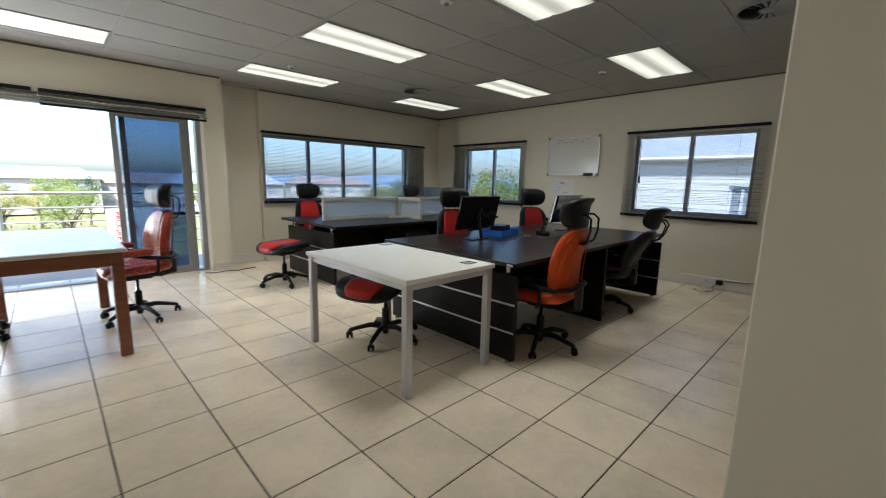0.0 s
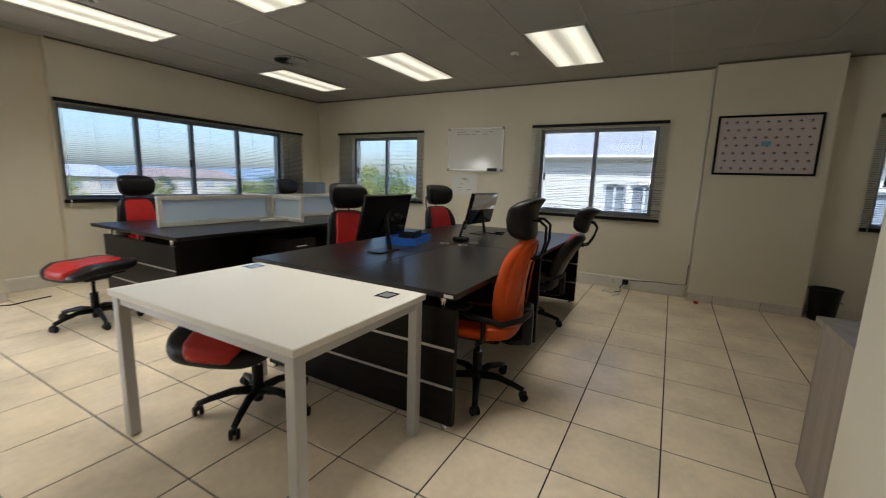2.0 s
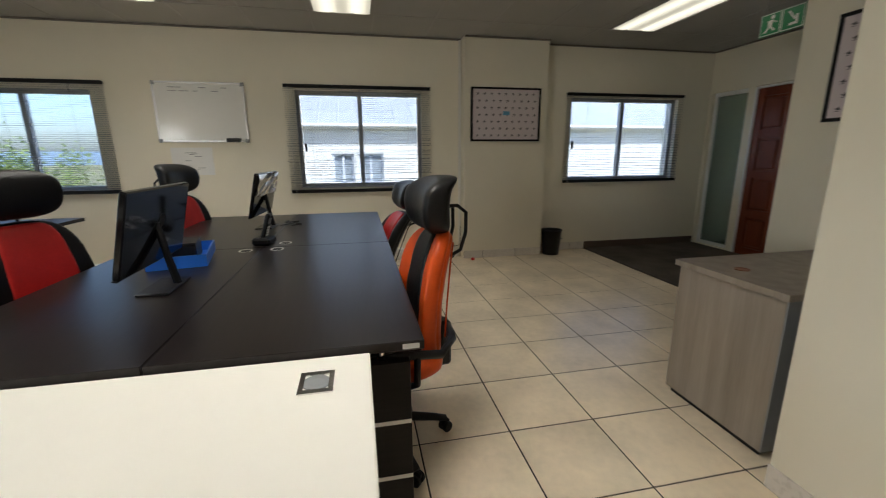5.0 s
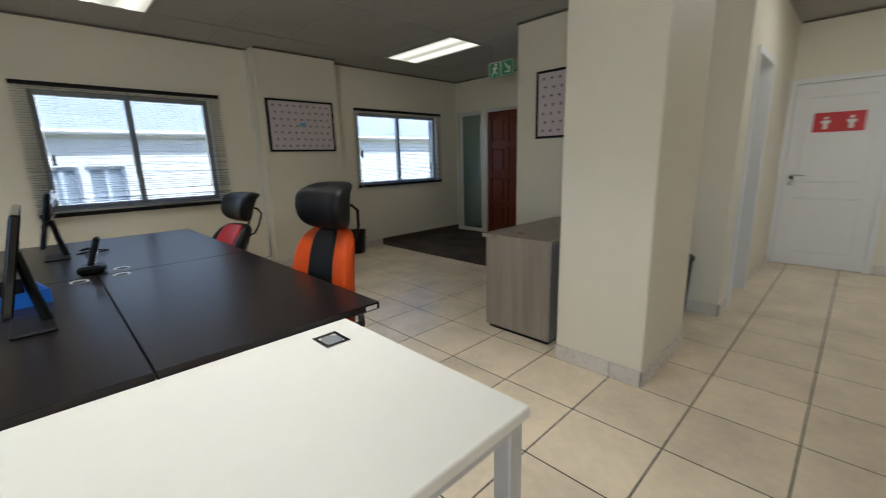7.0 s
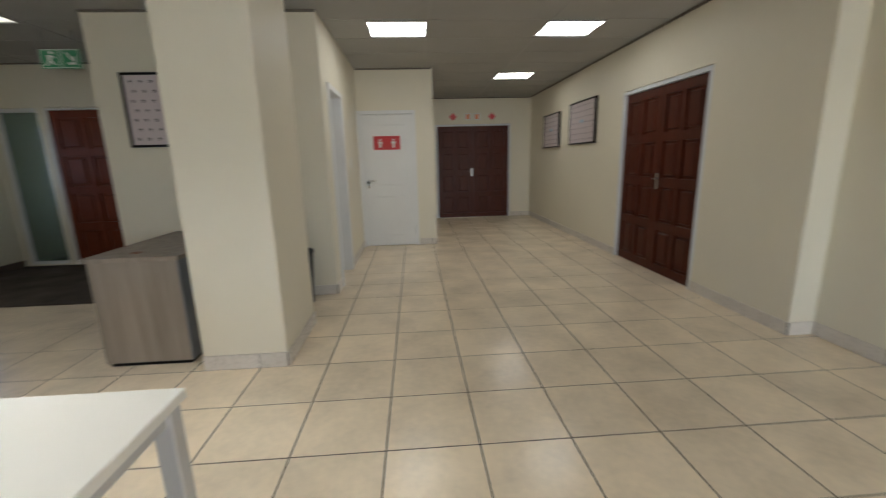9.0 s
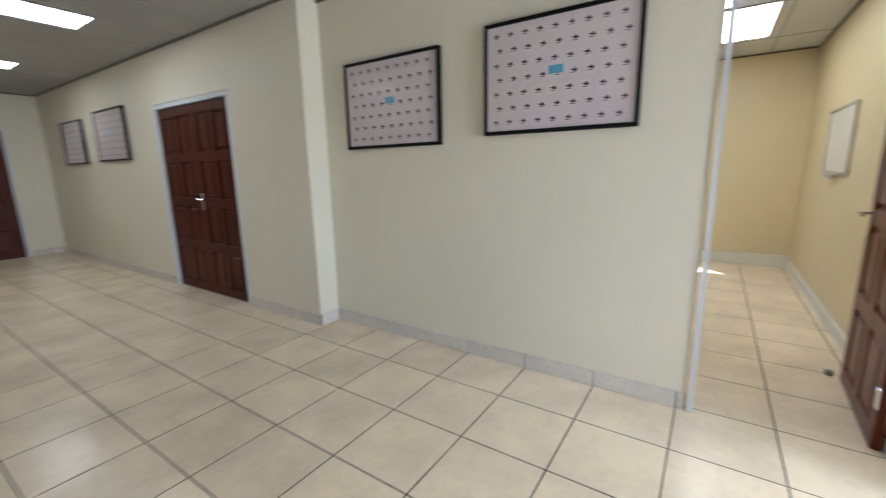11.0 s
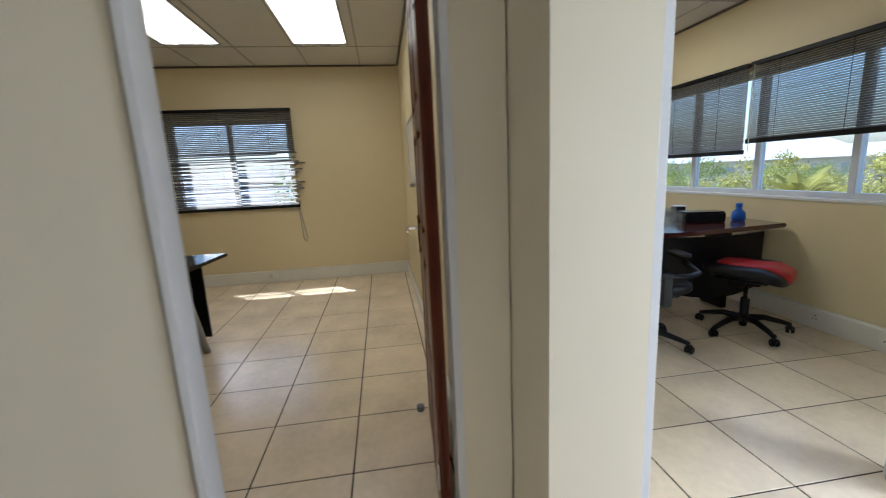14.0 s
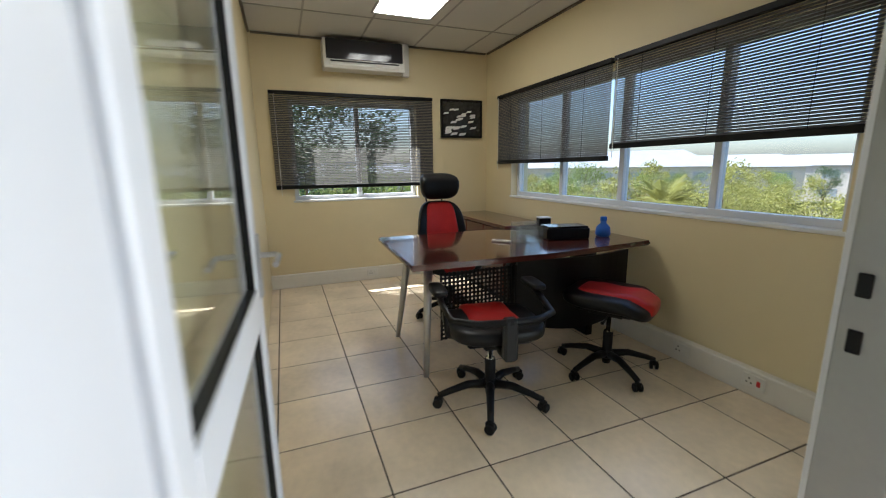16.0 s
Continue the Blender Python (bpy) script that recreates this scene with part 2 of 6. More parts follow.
def tube(pts, r, n=8, bm=None):
    bm = bm or bmesh.new()
    pts = [Vector(p) for p in pts]
    rings = []
    for i, p in enumerate(pts):
        d = (pts[min(i + 1, len(pts) - 1)] - pts[max(i - 1, 0)]).normalized()
        a = d.orthogonal().normalized() if i == 0 else (rings[-1][1] - d * rings[-1][1].dot(d)).normalized()
        b = d.cross(a)
        rr = r[i] if isinstance(r, (list, tuple)) else r
        rings.append(([bm.verts.new(p + (a * math.cos(k * 2 * math.pi / n) + b * math.sin(k * 2 * math.pi / n)) * rr) for k in range(n)], a))
    for (r0, _), (r1, _) in zip(rings, rings[1:]):
        for k in range(n):
            bm.faces.new((r0[k], r0[(k + 1) % n], r1[(k + 1) % n], r1[k]))
    bm.faces.new(rings[0][0][::-1])
    bm.faces.new(rings[-1][0])
    return bm


def lathe(prof, n=20, bm=None, at=(0, 0, 0), axis='z'):
    bm = bm or bmesh.new()
    rings = []
    for r, z in prof:
        ring = []
        for k in range(n):
            c, s = r * math.cos(2 * math.pi * k / n), r * math.sin(2 * math.pi * k / n)
            v = (c, s, z) if axis == 'z' else ((z, c, s) if axis == 'x' else (c, z, s))
            ring.append(bm.verts.new(Vector(v) + Vector(at)))
        rings.append(ring)
    for r0, r1 in zip(rings, rings[1:]):
        for k in range(n):
            bm.faces.new((r0[k], r0[(k + 1) % n], r1[(k + 1) % n], r1[k]))
    bm.faces.new(rings[0][::-1])
    bm.faces.new(rings[-1])
    bmesh.ops.recalc_face_normals(bm, faces=bm.faces)
    return bm


def pad(sx, sy, sz, e=0.45, deform=None, nu=28, nv=14, at=(0, 0, 0), bm=None):
    """A cushion: a rounded block of half sizes sx, sy, sz, bent by deform."""
    bm = bm or bmesh.new()
    def pw(v, k):
        return math.copysign(abs(v) ** k, v)
    rows = []
    for j in range(nv + 1):
        f = -math.pi / 2 + math.pi * j / nv
        row = []
        for i in range(nu):
            a = 2 * math.pi * i / nu
            v = Vector((sx * pw(math.cos(f), e) * pw(math.cos(a), e), sy * pw(math.cos(f), e) * pw(math.sin(a), e), sz * pw(math.sin(f), e)))
            if deform:
                v = Vector(deform(v))
            row.append(bm.verts.new(v + Vector(at)))
        rows.append(row)
    for r0, r1 in zip(rows, rows[1:]):
        for k in range(nu):
            bm.faces.new((r0[k], r0[(k + 1) % nu], r1[(k + 1) % nu], r1[k]))
    bmesh.ops.remove_doubles(bm, verts=bm.verts, dist=1e-5)
    return bm


def prism(outline, z0, z1, bev=0.0, bm=None):
    bm = bm or bmesh.new()
    t = bmesh.new()
    f = t.faces.new([t.verts.new((x, y, z0)) for x, y in outline])
    ex = bmesh.ops.extrude_face_region(t, geom=[f])
    bmesh.ops.translate(t, vec=(0, 0, z1 - z0), verts=[v for v in ex["geom"] if isinstance(v, bmesh.types.BMVert)])
    bmesh.ops.recalc_face_normals(t, faces=t.faces)
    if bev:
        bmesh.ops.bevel(t, geom=list(t.edges), offset=bev, segments=2, affect='EDGES')
    me = bpy.data.meshes.new("tmp")
    t.to_mesh(me)
    t.free()
    bm.from_mesh(me)
    bpy.data.meshes.remove(me)
    return bm


def mesh_of(name, bm, material, smooth=False):
    me = bpy.data.meshes.new(name)
    bm.to_mesh(me)
    bm.free()
    me.materials.append(material)
    if smooth:
        me.shade_smooth()
    return me


def part(name, bm, material, parent=None, label="", smooth=False):
    ob = new(name, mesh_of(name, bm, material, smooth))
    ob.parent = parent
    if label:
        ob["label"] = label
    return ob


def thing(name, at=(0, 0, 0), rz=0, label="", category="", group="", kind=""):
    ob = new(name)
    ob.matrix_world = pose(*at, 0, 0, rz)
    return tagged(ob, label, category, group, kind)


def struct(name, bm, material, label, category):
    return tagged(part(name, bm, material), label, category, kind="structure")


def cells(us, vs, holes):
    """Rectangles that fill the grid us x vs but for the holes."""
    us, vs = sorted(set(us)), sorted(set(vs))
    for a, b in zip(us, us[1:]):
        run = None
        for c, d in zip(vs, vs[1:]):
            m, n = (a + b) / 2, (c + d) / 2
            if any(h[0] < m < h[1] and h[2] < n < h[3] for h in holes):
                if run:
                    yield (a, b, *run)
                run = None
            else:
                run = (run[0], d) if run else (c, d)
        if run:
            yield (a, b, *run)


def wall(name, axis, f0, f1, u0, u1, holes, material, label, z1=2.64):
    """A wall between the planes axis = f0 and f1, from u0 to u1, with holes (u0, u1, z0, z1) through it."""
    bm = bmesh.new()
    us = [u0, u1] + [h[0] for h in holes] + [h[1] for h in holes]
    zs = [-0.05, z1 + 0.1] + [h[2] for h in holes] + [h[3] for h in holes]
    for a, b, c, d in cells(us, [z for z in zs if z >= -0.05], holes):
        if axis == 'x':
            ico(bm, (f0, a, c), (f1, b, d))
        else:
            ico(bm, (a, f0, c), (b, f1, d))
    bmesh.ops.remove_doubles(bm, verts=bm.verts, dist=1e-4)
    return struct(name, bm, material, label, "wall")


# ---- walls ----
E, N, W, CZ, P = 4.80, 5.48, -3.48, 2.64, 0.44
wall("wall_east", 'x', E, E + 0.22, -4.20, N, [(3.32, 4.68, 0.95, 1.99), (-0.14, 1.31, 0.93, 2.03), (-3.70, -2.10, 0.95, 2.02)], WALL, "cream painted plaster wall with three windows")
wall("wall_north", 'y', N, N + 0.22, 1.02, E + 0.22, [(1.06, 3.96, 0.95, 1.99)], WALL, "cream painted plaster wall with wide window")
struct("wall_north_recess", bx(0.42, 1.02, N + 0.10, N + 0.22, -0.05, 2.74), WALL, "narrow recessed cream wall strip", "wall")
wall("wall_north_door", 'y', 5.15, N + 0.22, -3.70, 0.42, [(-2.90, 0.17, -0.05, 2.13)], WALL, "cream wall around the sliding balcony door")
struct("wall_east_pilaster", bx(E - 0.18, E, -1.68, -0.63, -0.05, 2.74), WALL, "shallow cream pilaster on the wall", "wall")
wall("wall_west", 'x', W - 0.12, W, -0.92, 2.78, [(1.80, 2.62, -0.05, 2.08)], WALL, "cream wall with an open doorway")
wall("wall_west_hall", 'x', W - 0.22, -3.28, -7.68, -0.92, [(-3.53, -1.98, -0.05, 2.08)], WALL, "cream hall wall with double door")
struct("wall_pier_west", bx(W - 0.118, -3.19, 2.785, 3.045, -0.05, 2.74), WALL, "cream wall pier between two doorways", "wall")
wall("wall_south_poster", 'y', -2.57, -2.37, 0.20, 2.18, [], WALL, "cream wall with a framed poster")
wall("wall_entry_side", 'x', 1.98, 2.18, -4.20, -2.57, [], WALL, "plain cream side wall of the entry")
wall("wall_entry_back", 'y', -4.40, -4.20, 1.98, E + 0.22, [(4.22, 4.76, 0.02, 2.1), (3.30, 4.12, -0.05, 2.1)], WALL, "cream entry wall with door and glass panel")
wall("wall_passage", 'x', 0.20, 0.36, -4.72, -2.57, [(-3.37, -2.62, -0.05, 2.08)], WALL, "cream wall with an open white door frame")
wall("wall_washroom", 'y', -4.90, -4.72, -0.94, 0.36, [(-0.64, 0.17, -0.05, 2.05)], WALL, "cream wall round the washroom door")
wall("wall_hall_east", 'x', -0.94, -0.76, -7.68, -4.90, [], WALL, "plain cream hall wall")
wall("wall_hall_end", 'y', -7.88, -7.68, W - 0.22, -0.76, [(-2.82, -1.13, -0.05, 2.08)], WALL, "cream end wall with a double door")
wall("wall_partition", 'y', 2.72, 3.00, -7.72, W - 0.12, [], WALL_WARMLIT, "cream wall between two offices, warm light in its colour")
wall("wall_office_west", 'x', -7.94, -7.72, -1.10, 5.64, [(-0.07, 1.33, 0.97, 2.03), (3.32, 4.72, 0.96, 2.02)], WALL_WARMLIT, "cream outer wall with two windows, warm light in its colour")
wall("wall_office_north", 'y', 5.64, 5.86, -7.94, W - 0.22, [(-7.10, -4.08, 0.97, 2.02)], WALL_WARMLIT, "cream outer wall with long window, warm light in its colour")
wall("wall_room_south", 'y', -1.10, -0.90, -7.72, W - 0.22, [], WALL_WARMLIT, "plain cream wall, warm light in its colour")
struct("wall_room_column", bx(-7.72, -7.50, -0.90, -0.50, -0.05, 2.74), WALL_WARMLIT, "cream corner column, warm light in its colour", "wall")
struct("wall_office_corner", bx(W - 0.22, -3.36, 5.15, 5.64, -0.05, 2.74), WALL_WARMLIT, "cream wall corner beside the glazing", "wall")
struct("wall_office_head", bx(W - 0.22, -3.19, 3.045, 5.15, 2.16, 2.74), WALL, "cream wall above the glazed office front", "wall")
struct("pillar", bx(0.26, 0.80, -1.63, -0.885, -0.05, 2.74, 0.006), WALL, "square cream painted plaster pillar", "pillar")
wall("wall_passage_back", 'x', 1.80, 1.98, -4.72, -2.57, [], WALL, "plain cream wall behind the open door frame")
wall("wall_passage_end", 'y', -4.72, -4.54, 0.36, 1.80, [], WALL, "plain cream wall in the passage")

# walls added behind the entry glass panel to keep the sun out
wall("wall_back_room", 'y', -6.90, -6.70, -0.76, E + 0.22, [], WALL, "plain cream wall added behind the glass panel to block sun")
wall("wall_back_room_east", 'x', E, E + 0.22, -6.90, -4.40, [(-6.2, -5.0, 0.95, 2.02)], WALL, "cream wall with a window hole, added behind the glass panel")
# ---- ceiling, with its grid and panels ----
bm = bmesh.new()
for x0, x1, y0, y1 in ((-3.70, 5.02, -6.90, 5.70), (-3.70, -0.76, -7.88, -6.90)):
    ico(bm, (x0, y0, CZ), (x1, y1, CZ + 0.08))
struct("ceiling", bm, CEIL, "mineral fibre suspended ceiling, shade put into its grey", "ceiling")
struct("ceiling_offices", bx(-7.94, -3.70, -1.10, 5.86, CZ, CZ + 0.08), CEIL_LIT, "suspended ceiling of the small offices, light put into its tone", "ceiling")
bm = bmesh.new()
GX = [0.42 + 1.235 * k for k in range(-7, 5)]
GY = [0.42 + 0.613 * k for k in range(-14, 9)]
for x in GX:
    y0 = -7.7 if x < -0.95 else -4.2
    if -3.5 < x < 4.8:
        ico(bm, (x - 0.009, y0, CZ - 0.004), (x + 0.009, 5.45, CZ + 0.02))
    if x < -3.7:
        ico(bm, (x - 0.009, -0.9, CZ - 0.004), (x + 0.009, 5.64, CZ + 0.02))
for y in GY:
    x1 = -0.95 if y < -4.2 else 4.8
    ico(bm, (-3.48 if y < 2.78 else -3.2, y - 0.009, CZ - 0.0035), (x1, y + 0.009, CZ + 0.02))
    if -0.9 < y:
        ico(bm, (-7.72, y - 0.009, CZ - 0.0035), (-3.70, y + 0.009, CZ + 0.02))
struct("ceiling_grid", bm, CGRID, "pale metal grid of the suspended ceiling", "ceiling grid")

# thin dark strips stand in for the shadow line along the wall tops
ob = thing("ceiling_trim", (0, 0, CZ), 0, "dark strip for the shadow line where walls meet the ceiling", "trim", kind="structure")
for x0, x1, y0, y1 in ((E - 0.022, E - 0.001, -0.62, N - 0.02), (E - 0.202, E - 0.181, -1.68, -0.63), (E - 0.022, E - 0.001, -4.18, -1.70), (1.03, E - 0.03, N - 0.022, N - 0.001), (0.20, 2.18, -2.369, -2.348), (2.20, E - 0.03, -4.199, -4.178),
                       (W + 0.001, W + 0.022, -0.918, 2.76), (-3.279, -3.258, -7.66, -0.94), (-3.25, -0.96, -7.679, -7.658), (-0.92, 0.18, -4.719, -4.698), (-3.18, 0.40, 5.128, 5.149),
                       (-7.719, -7.698, -0.88, 2.69), (-7.69, -3.62, 2.698, 2.719), (-7.719, -7.698, 3.03, 5.61), (-7.69, -3.72, 5.618, 5.639), (-7.69, -3.62, 3.001, 3.022)):
    part("angle", bx(x0, x1, y0, y1, -0.022, -0.006), SHADOWTRIM, ob)


def ceiling_light(cx, cy, lx, ly, label, lit=None, watts=0.0):
    """A recessed light; watts drives an added lamp under the diffuser, aimed straight down."""
    ob = thing("ceiling_light", (cx, cy, CZ), 0, label, "ceiling light", "recessed ceiling lights")
    bm = bmesh.new()
    w = 0.018
    for a in ((-lx / 2, lx / 2, -ly / 2, -ly / 2 + w), (-lx / 2, lx / 2, ly / 2 - w, ly / 2), (-lx / 2, -lx / 2 + w, -ly / 2 + w, ly / 2 - w), (lx / 2 - w, lx / 2, -ly / 2 + w, ly / 2 - w)):
        ico(bm, (a[0], a[2], -0.010), (a[1], a[3], 0.02))
    part("frame", bm, CGRID, ob)
    bm = bmesh.new()
    k = 3
    wy = (ly - 2 * w) / k
    for i in range(k):
        y0 = -ly / 2 + w + wy * i
        pts = [(y0, -0.002), (y0 + wy * 0.2, -0.008), (y0 + wy * 0.8, -0.008), (y0 + wy, -0.002)]
        a = [bm.verts.new((-lx / 2 + w, y, z)) for y, z in pts]
        b = [bm.verts.new((lx / 2 - w, y, z)) for y, z in pts]
        for q in range(3):
            bm.faces.new((a[q], a[q + 1], b[q + 1], b[q]))
    bmesh.ops.recalc_face_normals(bm, faces=bm.faces)
    part("diffuser", bm, lit or PANELGLOW, ob, "glowing ribbed diffuser")
    # added lamp brightens floor and tabletops while the diffuser itself stays dimmer
    if watts:
        lamp = bpy.data.lights.new("down_fill", 'AREA')
        lamp.shape, lamp.size, lamp.size_y = 'RECTANGLE', lx - 0.06, ly - 0.06
        lamp.energy, lamp.color, lamp.spread = watts, (1.0, 0.95, 0.86), radians(105)
        new("down_fill", lamp).matrix_world = pose(cx, cy, CZ - 0.014)


LONG = "lit long recessed fluorescent ceiling light with ribbed diffuser"
for cx, cy, share in ((-1.435, 4.30, 0.7), (1.03, 2.55, 1.0), (1.03, 4.35, 0.9), (3.53, 2.58, 0.7), (3.53, 0.72, 0.6), (1.03, 0.72, 1.0), (3.52, 4.42, 0.8), (-1.44, 2.55, 0.6), (3.52, -2.42, 0.15)):
    ceiling_light(cx, cy, 1.20, 0.56, LONG, None, PANEL_WATTS * share)
for cx, cy, lit in ((-6.30, 1.90, PANELDIM), (-6.30, 0.68, PANELDIM), (-5.065, 1.90, PANELDIM), (-6.26, 4.33, PANELSTRONG)):
    ceiling_light(cx, cy, 1.18, 0.56, LONG, lit)
for cx, cy in ((-0.51, -2.93), (-2.31, -2.93), (-2.31, -5.36)):
    ceiling_light(cx, cy, 0.60, 0.52, "lit square recessed ceiling light in the hall", PANELHALL)


def swirl_vent(cx, cy):
    ob = thing("ceiling_vent", (cx, cy, CZ), 0, "round grey swirl air vent in the ceiling", "vent", "round ceiling vents")
    part("rim", lathe([(0.20, 0.0), (0.21, -0.012), (0.19, -0.014), (0.185, 0.0)], 32), CGRID, ob)
    part("backing", lathe([(0.186, -0.002), (0.186, -0.005)], 32), BLACKPL, ob, "dark vent opening")
    bm = bmesh.new()
    for k in range(20):
        a = 2 * math.pi * k / 20
        d, s = Vector((math.cos(a), math.sin(a), 0)), Vector((-math.sin(a), math.cos(a), 0))
        q = [d * 0.05 - s * 0.004, d * 0.182 - s * 0.012, d * 0.182 + s * 0.022, d * 0.05 + s * 0.006]
        z = [-0.006, -0.006, -0.018, -0.012]
        bm.faces.new([bm.verts.new((p.x, p.y, zz)) for p, zz in zip(q, z)])
    part("blades", bm, CGRID, ob)
    part("hub", lathe([(0.055, -0.006), (0.05, -0.016), (0.01, -0.018)], 20), CGRID, ob)


swirl_vent(2.70, 3.75)
swirl_vent(2.60, -0.42)
for cx, cy in ((0.86, 1.25), (0.83, 3.86), (3.46, 1.25)):
    ob = thing("smoke_detector", (cx, cy, CZ), 0, "small white round detector on the ceiling", "detector", "ceiling detectors")
    part("base", lathe([(0.045, 0), (0.045, -0.015), (0.02, -0.02)], 18), PLASTICW, ob)
    part("sensor", lathe([(0.02, -0.018), (0.018, -0.034), (0.004, -0.04)], 14), GREYPL, ob)
ob = thing("wall_sensor", (4.70, 5.38, 2.52), 135, "small white motion detector in the corner", "sensor")
part("case", bx(-0.03, 0.03, -0.02, 0.03, -0.05, 0.05, 0.012), PLASTICW, ob)

# ---- windows and blinds ----
def window(name, at, rz, w, z0, z1, mullions, label, frame_mat=ALUF, glass=GLASS, handles=()):
    """A window in the local xz plane, outside towards +y, its left end at the origin."""
    ob = thing(name, at, rz, label, "window", kind="structure")
    f, d = 0.045, 0.06
    bm = bmesh.new()
    ico(bm, (0, -d / 2, z0), (w, d / 2, z0 + f))
    ico(bm, (0, -d / 2, z1 - f), (w, d / 2, z1))
    ico(bm, (0, -d / 2, z0 + f), (f, d / 2, z1 - f))
    ico(bm, (w - f, -d / 2, z0 + f), (w, d / 2, z1 - f))
    fr = part("window_frame", bm, frame_mat, ob)
    xs = [f] + list(mullions) + [w - f]
    for m in mullions:
        part("mullion", bx(m - 0.025, m + 0.025, -d / 2 - 0.002, d / 2 + 0.002, z0 + f, z1 - f, 0.004), frame_mat, ob)
    for a, b in zip(xs, xs[1:]):
        p = part("pane", bx(a + 0.005, b - 0.005, -0.003, 0.003, z0 + f, z1 - f), glass, ob)
        p.visible_shadow = False
    for hx in handles:
        part("handle", bx(hx - 0.012, hx + 0.012, -0.065, -d / 2, z0 + 0.42, z0 + 0.52, 0.004), BLACKPL, ob)
    part("window_sill", bx(-0.02, w + 0.02, -0.104 if frame_mat is ALUF else -0.118, -d / 2, z0 - 0.02, z0 + 0.004, 0.004), WALL if frame_mat is ALUF else WHITEPAINT, ob)
    return ob


rnd = random.Random(7)


def blind(at, rz, w, z0, z1, label, open_deg=12, pitch=0.022, stack=0, mess=0.0, cords=3):
    """A venetian blind in the local xz plane, hung in front of a wall that lies towards +y."""
    ob = thing("venetian_blind", at, rz, label, "blind", "venetian blinds")
    part("head_rail", bx(0, w, -0.02, 0.02, z1 - 0.035, z1, 0.003), BLINDR, ob)
    c = pitch * 0.523
    me = mesh_of("slat", bx(0, w, -c, c, -0.0006, 0.0006), BLINDM)
    n = int((z1 - z0 - 0.05) / pitch)
    low = z0
    for i in range(n):
        z = z1 - 0.05 - pitch * i
        if stack and i >= n - stack:
            z = z0 + 0.03 + (n - i) * 0.006
        s = new("slat", me)
        s.parent = ob
        dx, tilt, dz = 0.0, 0.0, 0.0
        if mess and i > n * 0.42 and rnd.random() < 0.75:
            dx, tilt, dz = rnd.gauss(0, mess), rnd.gauss(0, 0.6), rnd.gauss(0, 0.004)
        s.matrix_basis = pose(dx, 0, z + dz, (open_deg if i < n * 0.42 or mess < 0.05 else open_deg * 0.85) + rnd.gauss(0, 1.2), tilt, 0)
    part("bottom_rail", bx(0, w, -0.016, 0.016, low - 0.012, low + 0.026, 0.003), BLINDR, ob)
    for k in range(cords):
        x = w * (k + 0.5) / cords
        part("cord", bx(x - 0.0012, x + 0.0012, -0.0145, -0.0125, low + 0.02, z1 - 0.03), BLINDR, ob)
    part("wand", tube([(0.05, -0.03, z1 - 0.03), (0.052, -0.032, z1 - 0.5), (0.05, -0.03, z0 - 0.08)], 0.003, 5), PLASTICW, ob)
    return ob


# north window (looks to +y): local x runs along +x
window("window_north", (1.06, N + 0.10, 0), 0, 2.90, 0.95, 1.99, (0.78, 1.45, 2.14), "grey aluminium four-pane window", handles=(1.40,))
blind((1.03, N - 0.03, 0), 0, 3.34, 0.93, 2.035, "wide dark grey venetian blind, half open", 9, cords=5)
# east windows: local x runs along -y
window("window_east", (E + 0.10, 4.68, 0), -90, 1.36, 0.95, 1.99, (0.70,), "grey aluminium two-pane sliding window", handles=(0.10,))
blind((E - 0.03, 4.98, 0), -90, 1.80, 0.93, 2.07, "dark grey venetian blind over a window", 9, pitch=0.021)
window("window_middle", (E + 0.10, 1.31, 0), -90, 1.45, 0.93, 2.03, (0.72,), "grey aluminium two-pane sliding window", glass=PLAING, handles=(0.08,))
blind((E - 0.03, 1.42, 0), -90, 1.66, 0.885, 2.085, "dark grey venetian blind with bent lower slats", 5, mess=0.012)
window("window_entry", (E + 0.10, -2.10, 0), -90, 1.60, 0.95, 2.02, (0.80,), "grey aluminium two-pane window at the entry", handles=(0.08,))
blind((E - 0.03, -2.03, 0), -90, 1.72, 0.94, 2.07, "dark grey venetian blind over the entry window", 9)
# offices: west windows, local x runs along +y
window("window_office_west", (-7.83, 3.32, 0), 90, 1.40, 0.96, 2.02, (0.72,), "white framed two-pane office window", ALUW, CLEARG)
blind((-7.69, 3.14, 0), 90, 1.77, 1.10, 2.09, "dark venetian blind lowered almost to the sill", 47, pitch=0.0175)
window("window_room_west", (-7.83, -0.07, 0), 90, 1.40, 0.97, 2.03, (0.68,), "white framed two-pane window", ALUW)
blind((-7.69, -0.32, 0), 90, 1.70, 0.96, 2.15, "broken dark venetian blind with slats slipped sideways", 52, mess=0.10)
window("window_office_north", (-7.10, 5.75, 0), 0, 3.02, 0.97, 2.02, (0.80, 1.55, 2.32), "white framed four-pane office window", ALUW, CLEARG)
blind((-7.36, 5.61, 0), 0, 1.77, 1.34, 2.09, "dark venetian blind pulled half down", 60, pitch=0.0165)
blind((-5.55, 5.60, 0), 0, 1.55, 1.43, 2.09, "dark venetian blind pulled half down", 54, pitch=0.0165)
for x, y in ((-7.68, 1.30),):
    ob = thing("blind_cord", (x, y, 0), 0, "looped grey blind cord hanging below the sill", "cord")
    part("loop", tube([(0.0, 0.06, 0.97), (0.0, 0.07, 0.75), (0.0, 0.08, 0.55), (0.0, 0.11, 0.50), (0.0, 0.13, 0.55), (0.0, 0.09, 0.80), (0, 0.07, 0.95)], 0.004, 5), GREYPL, ob)

